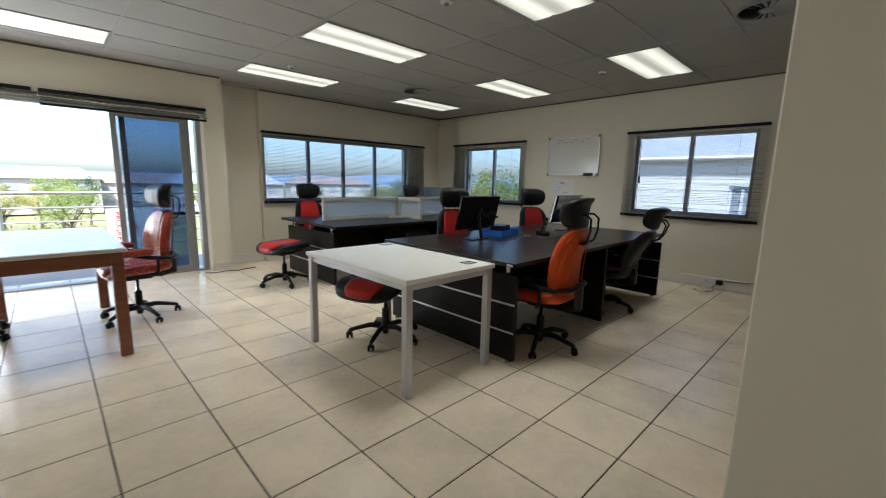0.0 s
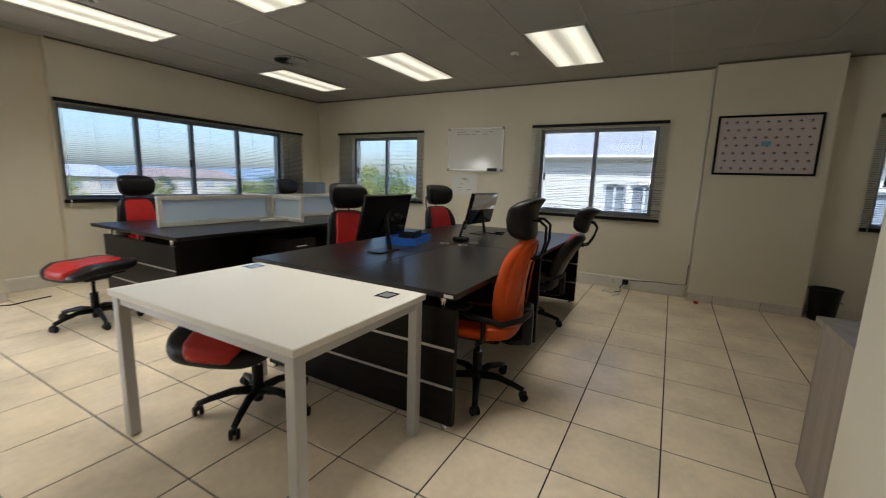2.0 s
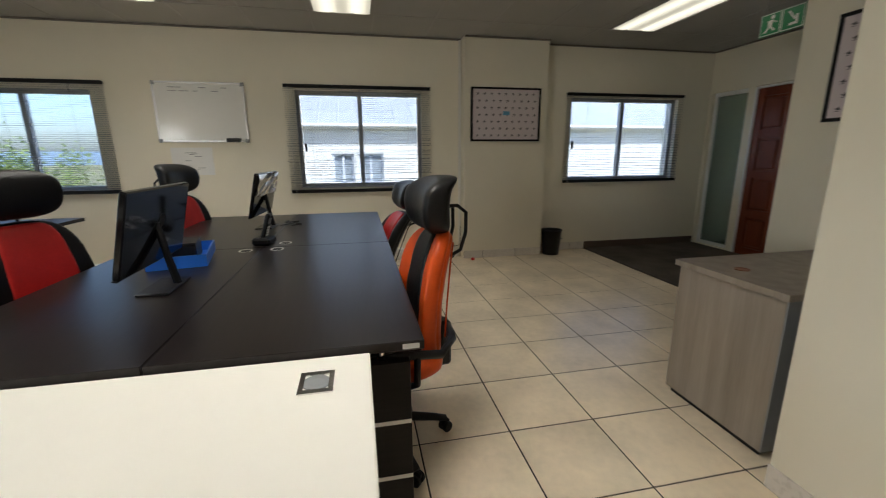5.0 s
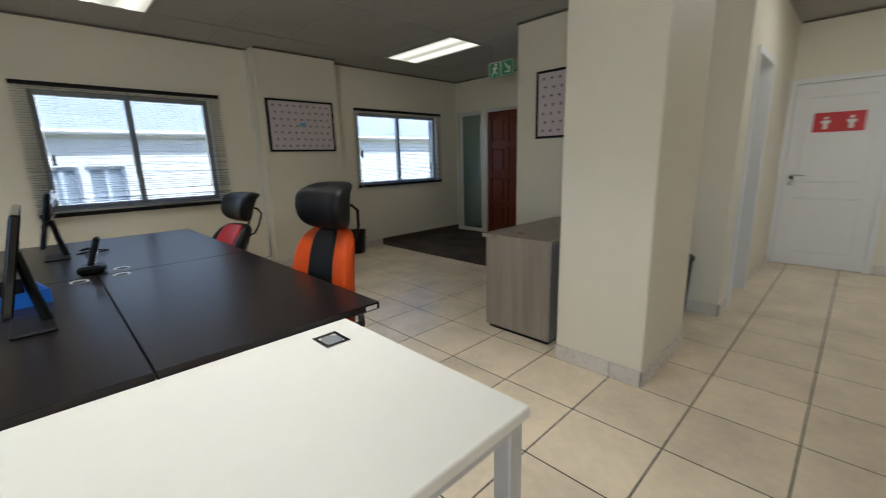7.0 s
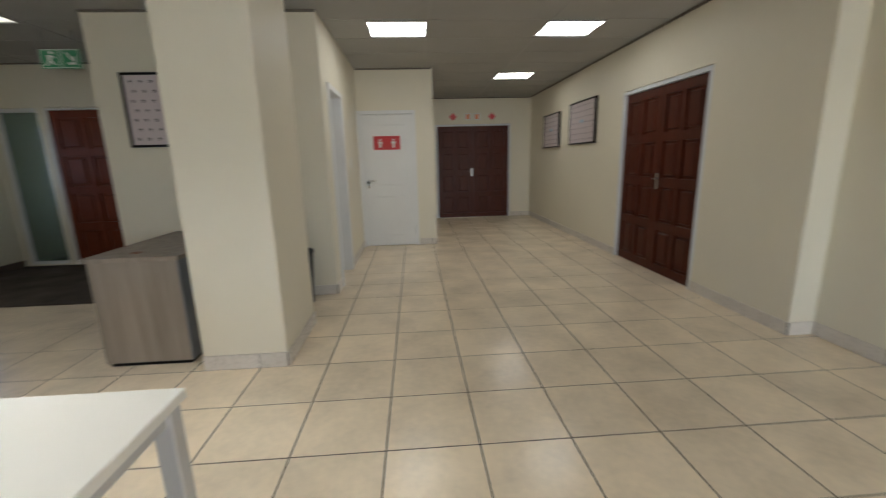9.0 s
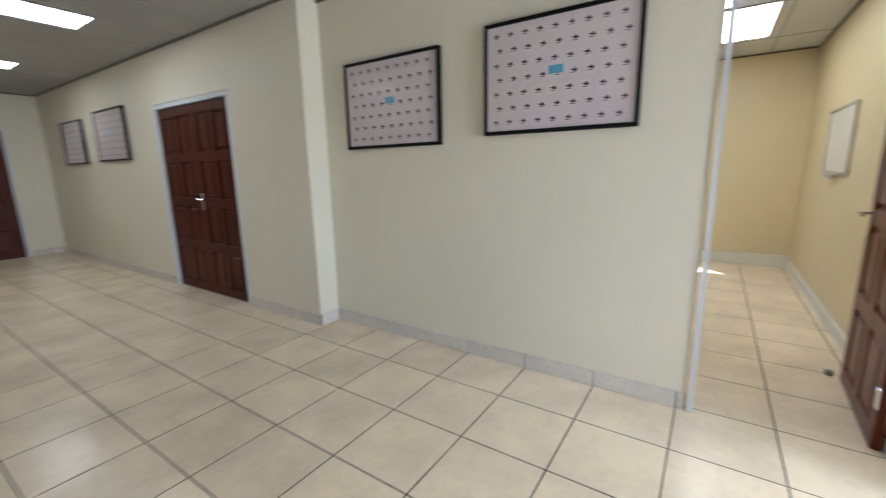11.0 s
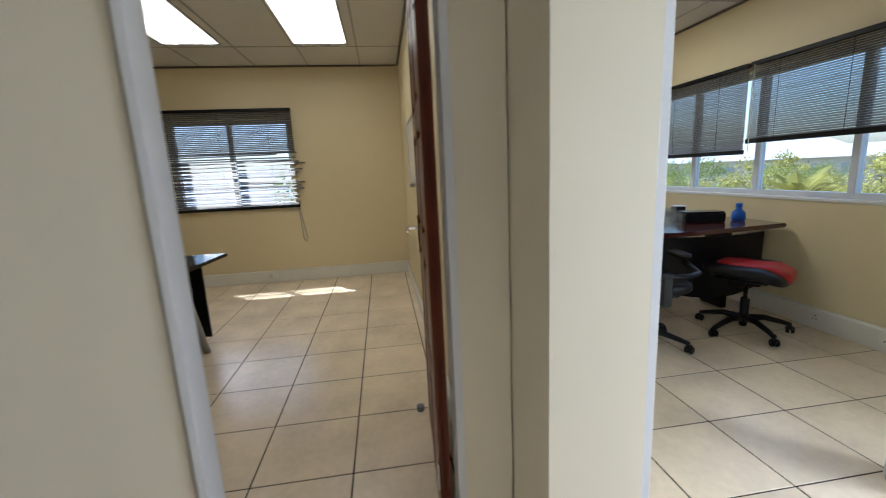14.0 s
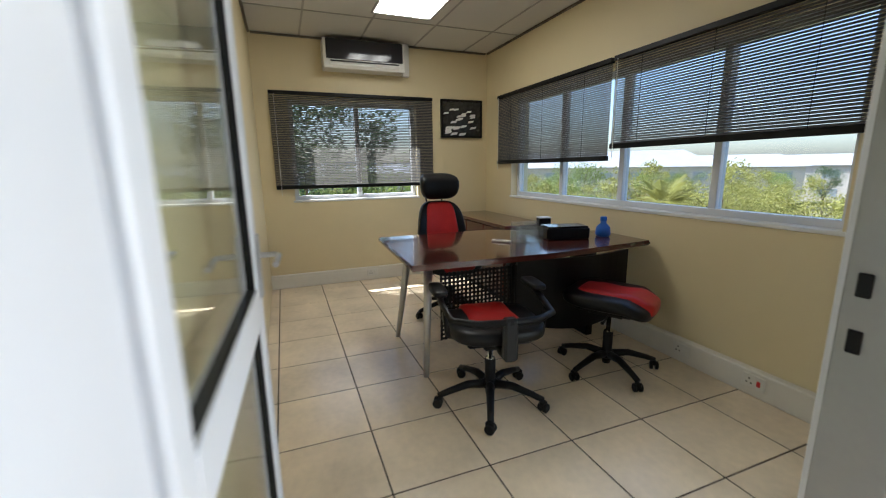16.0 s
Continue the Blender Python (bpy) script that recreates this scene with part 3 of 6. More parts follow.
# ---- sliding balcony door ----
ob = thing("sliding_door", (0, 5.38, 0), 0, "grey aluminium sliding balcony door, one leaf open", "sliding door", kind="structure")
bm = bmesh.new()
for a in ((-2.90, 0.17, -0.06, 0.06, 2.08, 2.13), (-2.90, -2.84, -0.06, 0.06, 0.0, 2.08), (0.11, 0.17, -0.06, 0.06, 0.0, 2.08), (-2.84, 0.11, -0.06, 0.06, 0.0, 0.02)):
    ico(bm, (a[0], a[2], a[4]), (a[1], a[3], a[5]))
part("door_frame", bm, ALUF, ob)
for x0, x1, y, g in ((-0.70, 0.05, 0.02, TINT), (-0.79, -0.01, -0.025, TINT)):
    leaf = part("door_leaf", bx(x0, x0 + 0.06, y - 0.018, y + 0.018, 0.02, 2.08, 0.003), ALUF, ob)
    bm = bx(x1 - 0.06, x1, y - 0.018, y + 0.018, 0.02, 2.08, 0.003)
    bx(x0 + 0.06, x1 - 0.06, y - 0.018, y + 0.018, 0.02, 0.09, 0.003, bm)
    bx(x0 + 0.06, x1 - 0.06, y - 0.018, y + 0.018, 2.02, 2.08, 0.003, bm)
    part("leaf_rails", bm, ALUF, leaf)
    p = part("pane", bx(x0 + 0.06, x1 - 0.06, y - 0.003, y + 0.003, 0.09, 2.02), g if y > 0 else GLASS, leaf)
    p.visible_shadow = False
ob = thing("venetian_blind", (-1.38, 5.11, 0), 0, "dark venetian blind pulled fully up, sagging", "blind", "venetian blinds")
part("head_rail", bx(0, 1.58, -0.02, 0.02, 2.165, 2.20, 0.003), BLINDR, ob)
me = mesh_of("slat", bx(0, 1.58, -0.0125, 0.0125, -0.0008, 0.0008), BLINDM)
for i in range(16):
    s = new("slat", me)
    s.parent = ob
    s.matrix_basis = pose(rnd.gauss(0, 0.006), 0, 2.155 - i * 0.0055, rnd.gauss(0, 3), rnd.gauss(0.3, 0.25), 0)
part("bottom_rail", bx(0, 1.58, -0.014, 0.014, 2.03, 2.055, 0.003), BLINDR, ob)
ob = thing("venetian_blind", (-2.95, 5.11, 0), 0, "dark venetian blind pulled fully up", "blind", "venetian blinds")
part("head_rail", bx(0, 1.52, -0.02, 0.02, 2.165, 2.20, 0.003), BLINDR, ob)
for i in range(14):
    s = new("slat", me)
    s.parent = ob
    s.matrix_basis = pose(-0.02, 0, 2.155 - i * 0.0055, rnd.gauss(0, 3), 0, 0)

# ---- doors ----
def panel_leaf(parent, m, w, h, cols, rows, material, t=0.04, name="door_leaf"):
    """A panelled leaf in the local xz plane from x = 0 to w; panels are pieces of it."""
    st, rail = 0.085, 0.095
    body = part(name, bx(0, w, -t * 0.14, t * 0.14, 0.0, h), material, parent)
    body.matrix_basis = m
    pw = (w - st * (cols + 1)) / cols
    ph = (h - rail * (rows + 1)) / rows
    bm = bmesh.new()
    for c in range(cols + 1):
        x = c * (pw + st)
        bx(x, x + st, -t / 2, t / 2, 0, h, 0.003, bm)
    for r in range(rows + 1):
        z = r * (ph + rail)
        for c in range(cols):
            x = st + c * (pw + st)
            bx(x, x + pw, -t / 2 + 0.001, t / 2 - 0.001, z, z + rail, 0.002, bm)
    part("stiles_and_rails", bm, material, body)
    for r in range(rows):
        for c in range(cols):
            x, z = st + c * (pw + st), rail + r * (ph + rail)
            part("panel", bx(x + 0.026, x + pw - 0.026, -t * 0.46, t * 0.46, z + 0.026, z + ph - 0.026, 0.012), material, body)
    return body


def lever(parent, x, z, side=-1, material=CHROME, plate=True, reach=0.11, depth=0.02):
    """A lever handle on the local -y (side -1) or +y face."""
    s = side
    bm = bx(x - 0.02, x + 0.02, min(s * depth, s * (depth + 0.008)), max(s * depth, s * (depth + 0.008)), z - 0.09, z + 0.09, 0.003) if plate else lathe([(0.026, 0), (0.026, 0.008)], 16, at=(x, s * depth, z), axis='y')
    tube([(x, s * depth, z + 0.03), (x, s * (depth + 0.05), z + 0.03), (x + reach * 0.15, s * (depth + 0.058), z + 0.03), (x + reach, s * (depth + 0.055), z + 0.025)], 0.008, 8, bm)
    part("door_handle", bm, material, parent, "chrome lever handle on a plate")


def frame_bars(parent, w, h, d0, d1, material, b=0.045):
    bm = bmesh.new()
    ico(bm, (-b, d0, 0), (0, d1, h + b))
    ico(bm, (w, d0, 0), (w + b, d1, h + b))
    ico(bm, (0, d0, h), (w, d1, h + b))
    return part("door_frame", bm, material, parent)


# hall double door in the west wall; local x runs along +y, room on local -y side is +x
ob = thing("door_hall_side", (-3.34, -3.49, 0), 90, "dark red panelled wooden double door, closed", "door", "panelled wooden doors", "structure")
frame_bars(ob, 1.47, 2.03, -0.065, 0.10, ALUW, 0.04)
for k in range(2):
    leaf = panel_leaf(ob, pose(0.735 * k + 0.002, 0, 0.005, 0, 0, 0), 0.731, 2.02, 2, 4, DOORWOOD, 0.07)
    if k == 1:
        lever(leaf, 0.035, 1.02, -1, reach=0.10, depth=0.036)
# end double door
ob = thing("door_hall_end", (-1.17, -7.72, 0), 180, "wide dark red panelled double door, closed", "door", "panelled wooden doors", "structure")
frame_bars(ob, 1.61, 2.04, -0.045, 0.10, ALUW, 0.035)
for k in range(2):
    leaf = panel_leaf(ob, pose(0.805 * k + 0.002, 0, 0.005, 0, 0, 0), 0.80, 2.03, 2, 4, DOORWOOD, 0.08)
    if k == 0:
        lever(leaf, 0.77, 1.02, -1, reach=-0.10, depth=0.041)
# entry brown door, local -y towards north
ob = thing("door_entry", (4.10, -4.26, 0), 180, "red brown panelled wooden door, closed", "door", "panelled wooden doors", "structure")
frame_bars(ob, 0.80, 2.07, -0.064, 0.1, WHITEPAINT, 0.018)
panel_leaf(ob, pose(0.002, 0, 0.005, 0, 0, 0), 0.796, 2.06, 2, 4, mat("entry door wood", (0.15, 0.034, 0.014), 0.36, var=0.35, scale=3, stretch=(9, 9, 1.1), bump=0.2, bscale=30, world_space=True, spec=0.25), 0.075)
# entry glass panel
ob = thing("glass_panel", (4.76, -4.28, 0), 180, "tall fixed glass panel in white frame", "window", kind="structure")
bm = bmesh.new()
for a in ((0, 0.54, 0.02, 0.06), (0, 0.54, 2.05, 2.10), (0, 0.04, 0.06, 2.05), (0.50, 0.54, 0.06, 2.05)):
    ico(bm, (a[0], -0.03, a[2]), (a[1], 0.03, a[3]))
part("window_frame", bm, WHITEPAINT, ob)
p = part("pane", bx(0.04, 0.50, -0.004, 0.004, 0.06, 2.05), pane_mat("greenish glass", (0.62, 0.72, 0.68), 0.12, 0.25, (0.45, 0.52, 0.48)), ob)
p.visible_shadow = False
# washroom door: local -y towards north, so local x runs along -x
ob = thing("door_washroom", (0.15, -4.745, 0), 180, "white painted panel door with red washroom sign", "door", kind="structure")
frame_bars(ob, 0.77, 2.0, -0.05, 0.08, WHITEPAINT, 0.05)
h = part("door_leaf", bx(0.002, 0.768, -0.02, 0.02, 0.006, 1.998, 0.002), WHITEPAINT, ob)
for z0, z1 in ((0.16, 0.78), (0.95, 1.85)):
    bm = bmesh.new()
    for a in ((0.11, 0.66, z0, z0 + 0.014), (0.11, 0.66, z1 - 0.014, z1), (0.11, 0.124, z0, z1), (0.646, 0.66, z0, z1)):
        bx(a[0], a[1], -0.026, -0.019, a[2], a[3], 0.003, bm)
    part("panel_moulding", bm, WHITEPAINT, h)
lever(h, 0.07, 1.0, -1, plate=False, reach=0.11, depth=0.02)
part("lock_rose", lathe([(0.024, 0), (0.024, -0.008)], 14, at=(0.07, -0.02, 0.93), axis='y'), CHROME, h)
sg = thing("washroom_sign", (-0.03, -4.7242, 1.585), 180, "red washroom sign with two white figures", "sign")
part("plate", bx(0, 0.40, -0.004, 0, -0.10, 0.10), REDS, sg)
for x in (0.10, 0.30):
    bm = bx(x - 0.035, x + 0.035, -0.007, -0.0042, -0.01, 0.02)
    bx(x - 0.018, x + 0.018, -0.007, -0.0042, -0.07, -0.01, 0, bm)
    lathe([(0.016, -0.007), (0.016, -0.0042)], 12, bm, (x, 0, 0.045), 'y')
    part("pictogram", bm, WHITEP, sg)
# passage opening frame
ob = thing("door_frame_passage", (0.28, -3.37, 0), 90, "white door frame of an open passage", "door frame", kind="structure")
bm = bmesh.new()
ico(bm, (-0.002, -0.10, 0), (0.05, 0.10, 2.08))
ico(bm, (0.70, -0.10, 0), (0.752, 0.10, 2.08))
ico(bm, (0.05, -0.10, 2.03), (0.70, 0.10, 2.08))
part("frame", bm, WHITEPAINT, ob)
sw = thing("light_switch", (0.20, -3.85, 1.30), -90, "white light switch on the wall", "light switch")
part("plate", bx(-0.04, 0.04, -0.008, 0, -0.06, 0.06, 0.003), PLASTICW, sw)
part("rocker", bx(-0.015, 0.015, -0.013, -0.008, -0.03, 0.03, 0.002), PLASTICW, sw)

# doorway to the yellow room: frame and open leaf
ob = thing("door_yellow_room", (W + 0.01, 1.84, 0), 90, "red brown panelled wooden door standing open", "door", "panelled wooden doors", "structure")
frame_bars(ob, 0.755, 2.03, -0.004, 0.10, ALUW, 0.024)
leaf = panel_leaf(ob, pose(0.722, 0.09, 0.006, 0, 0, 87), 0.775, 2.02, 2, 4, SUNLITWOOD)
for z in (0.25, 1.80):
    part("hinge", bx(-0.012, 0.03, 0.0202, 0.026, z - 0.05, z + 0.05, 0.002), CHROME, leaf, "steel hinge plate")
lever(leaf, 0.71, 1.0, 1, reach=-0.1, depth=0.021)
part("door_stop", lathe([(0.02, 0), (0.022, 0.03), (0.01, 0.035)], 12), GREYPL, None).name = "door_stop"
bpy.data.objects["door_stop"].matrix_world = pose(-4.38, 2.54, 0.0)
tagged(bpy.data.objects["door_stop"], "small grey rubber door stop on the floor", "door stop")

# glazed office front: jambs, post, sidelight, and the leaf swung in
ob = thing("office_front", (-3.36, 3.045, 0), 90, "white aluminium glazed office front with open doorway", "glazed partition", kind="structure")
bm = bx(0.0, 0.032, -0.165, 0.05, 0.0, 2.16, 0.005)
part("jamb", bm, ALUW, ob)
part("post", bx(1.295, 1.41, -0.03, 0.14, 0.0, 2.16, 0.004), ALUW, ob)
# strike side of the same post, its shade put in as darker metal
part("post_shaded_side", bx(1.28, 1.295, -0.01, 0.12, 0.0, 2.16, 0.003), ALUF, ob, "strike side of the post, shade put in as grey")
for z in (1.04, 0.915):
    part("strike_plate", bx(1.273, 1.281, 0.072, 0.097, z - 0.026, z + 0.026, 0.002), BLACKPL, ob, "black lock strike plate")
bm = bmesh.new()
ico(bm, (0.032, -0.02, 2.10), (1.295, 0.05, 2.16))
ico(bm, (1.41, -0.02, 2.10), (2.10, 0.05, 2.16))
ico(bm, (1.41, -0.02, 0.0), (2.10, 0.05, 0.08))
ico(bm, (2.05, -0.02, 0.08), (2.10, 0.05, 2.10))
part("rails", bm, ALUW, ob)
p = part("sidelight", bx(1.41, 2.05, 0.01, 0.018, 0.08, 2.10), DOORGLASS, ob)
p.visible_shadow = False
h = thing("door_leaf", (-3.42, 3.067, 0.01), 177.5, "white aluminium glass door standing open", "door", kind="structure")
bm = bmesh.new()
for a in ((0, 0.075, 0, 2.08), (0.775, 0.85, 0, 2.08), (0.075, 0.775, 2.0, 2.08), (0.075, 0.775, 0.86, 0.96), (0.075, 0.775, 0, 0.10)):
    bx(a[0], a[1], -0.022, 0.022, a[2], a[3], 0.004, bm)
part("leaf_frame", bm, ALUW, h)
bm = bmesh.new()
for a in ((0.075, 0.078, 0.96, 2.0), (0.771, 0.775, 0.96, 2.0), (0.078, 0.771, 0.96, 0.963), (0.771, 0.775, 0.10, 0.86)):
    ico(bm, (a[0], -0.0125, a[2]), (a[1], 0.0125, a[3]))
part("gasket", bm, BLACKPL, h, "black rubber glazing gasket")
for z0, z1 in ((0.10, 0.86), (0.96, 2.0)):
    p = part("pane", bx(0.08, 0.77, -0.003, 0.003, z0, z1), DOORGLASS, h)
    p.visible_shadow = False
for s in (-1, 1):
    lever(h, 0.81, 1.02, s, SILVER, True, -0.12, 0.023)

# ---- trunking and skirting ----
def skirt_run(ob, x0, y0, x1, y1, nx, ny, h=0.10):
    """Skirting tiles along a wall foot; (nx, ny) points into the room."""
    L = math.hypot(x1 - x0, y1 - y0)
    ux, uy = (x1 - x0) / L, (y1 - y0) / L
    s = 0.0
    base = (x0 * abs(ux) + y0 * abs(uy))
    sgn = 1 if (ux + uy) > 0 else -1
    first = (math.floor(base / P + 1e-6) + 1) * P - base if sgn > 0 else base - (math.ceil(base / P - 1e-6) - 1) * P
    cuts = [0.0]
    while first < L - 0.02:
        cuts.append(first)
        first += P
    cuts.append(L)
    gx, gy = sorted((x0, x1 + nx * 0.005)), sorted((y0, y1 + ny * 0.005))
    part("grout", bx(gx[0], gx[1], gy[0], gy[1], 0.0005, h - 0.003), SKGROUT, ob)
    for a, b in zip(cuts, cuts[1:]):
        pts = [(x0 + ux * (a + 0.003), y0 + uy * (a + 0.003)), (x0 + ux * (b - 0.003) + nx * 0.012, y0 + uy * (b - 0.003) + ny * 0.012)]
        xs, ys = sorted((pts[0][0], pts[1][0])), sorted((pts[0][1], pts[1][1]))
        part("skirting_tile", bx(xs[0], xs[1], ys[0], ys[1], 0.001, h, 0.002), SKIRT, ob)


ob = thing("baseboard", (0, 0, 0), 0, "beige ceramic tile skirting along the walls", "baseboard", kind="structure")
for r in ((W, -0.90, W, 1.80, 1, 0), (-3.28, -7.68, -3.28, -3.53, 1, 0), (-3.28, -1.98, -3.28, -0.92, 1, 0), (W, -0.92, -3.28, -0.92, 0, 1), (W, 2.66, W, 2.78, 1, 0), (W, 2.78, -3.19, 2.78, 0, -1),
          (-3.19, 2.78, -3.19, 3.045, 1, 0), (0.26, -0.885, 0.80, -0.885, 0, 1), (0.26, -1.63, 0.26, -0.885, -1, 0), (0.20, -2.37, 2.18, -2.37, 0, 1), (0.20, -2.62, 0.20, -2.37, -1, 0), (0.20, -4.72, 0.20, -3.37, -1, 0),
          (-0.94, -4.72, -0.69, -4.72, 0, 1), (-0.94, -7.68, -0.94, -4.72, -1, 0), (-3.28, -7.68, -2.86, -7.68, 0, 1), (-1.13, -7.68, -0.94, -7.68, 0, 1), (E - 0.18, -1.68, E - 0.18, -0.63, -1, 0), (E, -2.4, E, -1.68, -1, 0), (0.17, 5.15, 0.42, 5.15, 0, -1)):
    skirt_run(ob, *r)
ob = thing("trunking", (0, 0, 0), 0, "white plastic power trunking along the wall foot", "trunking", kind="structure")
for a in ((E - 0.055, E - 0.001, -0.60, N - 0.06), ):
    part("channel", bx(a[0], a[1], a[2], a[3], 0.0, 0.14, 0.006), TRUNK, ob)
part("channel", bx(1.02, E - 0.06, N - 0.055, N - 0.001, 0.0, 0.14, 0.006), TRUNK, ob)
part("channel", bx(0.44, 1.0, N + 0.045, N + 0.099, 0.0, 0.14, 0.006), TRUNK, ob)
for a in ((-7.72, -7.665, 3.0, 5.58), (-7.72, -7.665, -0.5, 2.72)):
    part("channel", bx(a[0] + 0.001, a[1], a[2], a[3], 0.0, 0.15, 0.006), TRUNK, ob)
part("channel", bx(-7.66, -3.72, 5.58, 5.639, 0.0, 0.15, 0.006), TRUNK, ob)
part("channel", bx(-7.66, -3.72, 2.69, 2.719, 0.0, 0.10, 0.006), TRUNK, ob)
part("channel", bx(E - 0.03, E - 0.001, -0.622, -0.595, 0.14, 2.62, 0.003), TRUNK, ob, "thin upright cable cover")


def socket(x, y, z, rz, red=False):
    ob = thing("wall_socket", (x, y, z), rz, "white wall socket in the trunking" if not red else "white wall socket with red switch", "socket", "wall sockets")
    part("plate", bx(-0.06, 0.06, -0.008, 0, -0.04, 0.04, 0.003), PLASTICW, ob)
    bm = bmesh.new()
    for dx, dz in ((-0.02, 0.015), (-0.032, -0.01), (-0.008, -0.01)):
        lathe([(0.005, -0.0095), (0.005, -0.0075)], 8, bm, (dx, 0, dz), 'y')
    part("pin_holes", bm, BLACKPL, ob)
    part("switch", bx(0.02, 0.04, -0.012, -0.007, -0.016, 0.016, 0.002), REDS if red else PLASTICW, ob)


socket(-7.664, 4.11, 0.09, 90)
socket(-7.664, 0.95, 0.09, 90)
socket(-4.77, 5.579, 0.09, 0)
socket(-4.32, 5.579, 0.09, 0, True)
socket(E - 0.056, 0.18, 0.09, -90)
ob = thing("plug_adapter", (E - 0.11, 0.05, 0.10), -90, "black plug in the trunking with trailing cable", "plug")
part("plug", bx(-0.035, 0.035, -0.02, 0.05, -0.03, 0.03, 0.006), BLACKPL, ob)
part("cable", tube([(0, -0.02, 0), (-0.05, -0.10, -0.05), (-0.03, -0.16, -0.088), (-0.10, -0.20, -0.094), (-0.06, -0.26, -0.094)], 0.005, 6), BLACKPL, ob)
ob = thing("cable", (E - 0.062, -0.60, 0), 0, "thin black cable along the trunking", "cable")
part("wire", tube([(0, 0.6, 0.12), (0, 0.3, 0.145), (-0.004, 0.05, 0.146), (0.0, -0.01, 0.16), (0.008, -0.012, 0.4)], 0.004, 5), BLACKPL, ob)
part("wire", tube([(0.008, -0.012, 0.4), (0.012, -0.012, 2.5)], 0.004, 5), PLASTICW, ob, "pale upright run of the cable")
ob = thing("loose_cable", (4.35, 0.18, 0.006), 20, "tangled pale cable on the floor", "cable")
part("wire", tube([(0.25, 0, 0), (0.15, 0.06, 0), (0.05, -0.03, 0), (0.12, -0.08, 0), (0.0, -0.10, 0), (-0.08, 0.0, 0)], 0.006, 6), PLASTICW, ob)
ob = thing("loose_cable", (0.35, 5.02, 0.006), 0, "thin cable lying by the wall pier", "cable")
part("wire", tube([(-0.30, 0.05, 0), (-0.2, -0.03, 0), (-0.05, 0.02, 0), (0.05, -0.05, 0), (0.2, 0.0, 0), (0.36, 0.03, 0)], 0.006, 6), BLACKPL, ob)
ob = thing("red_cap", (4.52, -0.72, 0), 0, "small red and white cap on the floor", "cap")
part("cap", lathe([(0.022, 0), (0.024, 0.02), (0.018, 0.03)], 12), REDS, ob)

# ---- wall pieces ----
def poster(at, rz, w=0.88, h=0.62, group="framed posters"):
    """Framed sheet with rows of tiny grey pictures and a blue label; faces local -y, hung from its centre."""
    ob = thing("framed_poster", at, rz, "black framed lilac poster with rows of tiny grey pictures", "poster", group)
    b = 0.022
    bm = bmesh.new()
    bx(-w / 2, w / 2, -0.02, 0.02, -h / 2, -h / 2 + b, 0.003, bm)
    bx(-w / 2, w / 2, -0.02, 0.02, h / 2 - b, h / 2, 0.003, bm)
    bx(-w / 2, -w / 2 + b, -0.0195, 0.0195, -h / 2 + b, h / 2 - b, 0.003, bm)
    bx(w / 2 - b, w / 2, -0.0195, 0.0195, -h / 2 + b, h / 2 - b, 0.003, bm)
    part("frame", bm, FRAMEBLK, ob)
    part("sheet", bx(-w / 2 + b, w / 2 - b, -0.008, 0.0, -h / 2 + b, h / 2 - b), PAPER, ob)
    bm = bmesh.new()
    for r in range(7):
        for c in range(9):
            x, z = (c - 4 + 0.25 * (r % 2) - 0.12) * w * 0.100, (r - 3) * h * 0.128
            q = [(-0.020, 0.006), (0.002, -0.008), (0.023, -0.004), (0.014, 0.005), (0.006, 0.015), (-0.003, 0.005)]
            bm.faces.new([bm.verts.new((x + a, -0.0088, z + d)) for a, d in q])
            bm.faces.new([bm.verts.new((x + a, -0.0088, z + d)) for a, d in ((-0.013, -0.015), (0.014, -0.015), (0.014, -0.011), (-0.013, -0.011))])
    tagged(part("print_pattern", bm, INK, ob), kind="stuff")
    part("label", bx(-0.04, 0.045, -0.0092, -0.0082, -0.005, 0.04), BLUEINK, ob, "small pale blue printed label")


poster((E - 0.20, -1.14, 1.77), -90)
poster((W + 0.02, -0.19, 1.80), 90, 0.88, 0.63)
poster((W + 0.02, 1.03, 1.84), 90, 0.89, 0.64)
poster((-3.26, -6.19, 1.80), 90)
poster((-3.26, -4.76, 1.83), 90, 0.98, 0.65)
poster((1.49, -2.35, 1.81), 180, 0.88, 0.64)

ob = thing("whiteboard", (E, 2.285, 1.77), -90, "white enamel board with grey frame and faint writing", "whiteboard")
bm = bmesh.new()
for a in ((-0.455, 0.455, -0.315, -0.295), (-0.455, 0.455, 0.295, 0.315), (-0.455, -0.435, -0.295, 0.295), (0.435, 0.455, -0.295, 0.295)):
    bx(a[0], a[1], -0.022, 0, a[2], a[3], 0.004, bm)
part("frame", bm, SILVER, ob)
part("board", bx(-0.435, 0.435, -0.014, -0.002, -0.295, 0.295), BOARD, ob)
for cx, cz in ((-0.437, -0.297), (0.437, -0.297), (-0.437, 0.297), (0.437, 0.297)):
    part("corner_cap", bx(cx - 0.021, cx + 0.021, -0.025, -0.001, cz - 0.021, cz + 0.021, 0.007), GREYPL, ob, "dark plastic corner cap")
for x, w_, z in ((-0.30, 0.08, 0.215), (-0.20, 0.10, 0.215), (-0.06, 0.05, 0.215), (0.12, 0.07, 0.215), (-0.30, 0.13, 0.252), (0.0, 0.07, 0.252), (0.22, 0.06, 0.252)):
    part("writing", bx(x, x + w_, -0.0155, -0.0142, z, z + 0.008), GREYPL, ob, "faint grey marker writing")
part("tray", bx(0.05, 0.42, -0.06, -0.022, -0.315, -0.30, 0.003), SILVER, ob)
e = thing("board_eraser", (E - 0.045, 1.98, 1.475), -90, "black whiteboard eraser on the tray", "eraser")
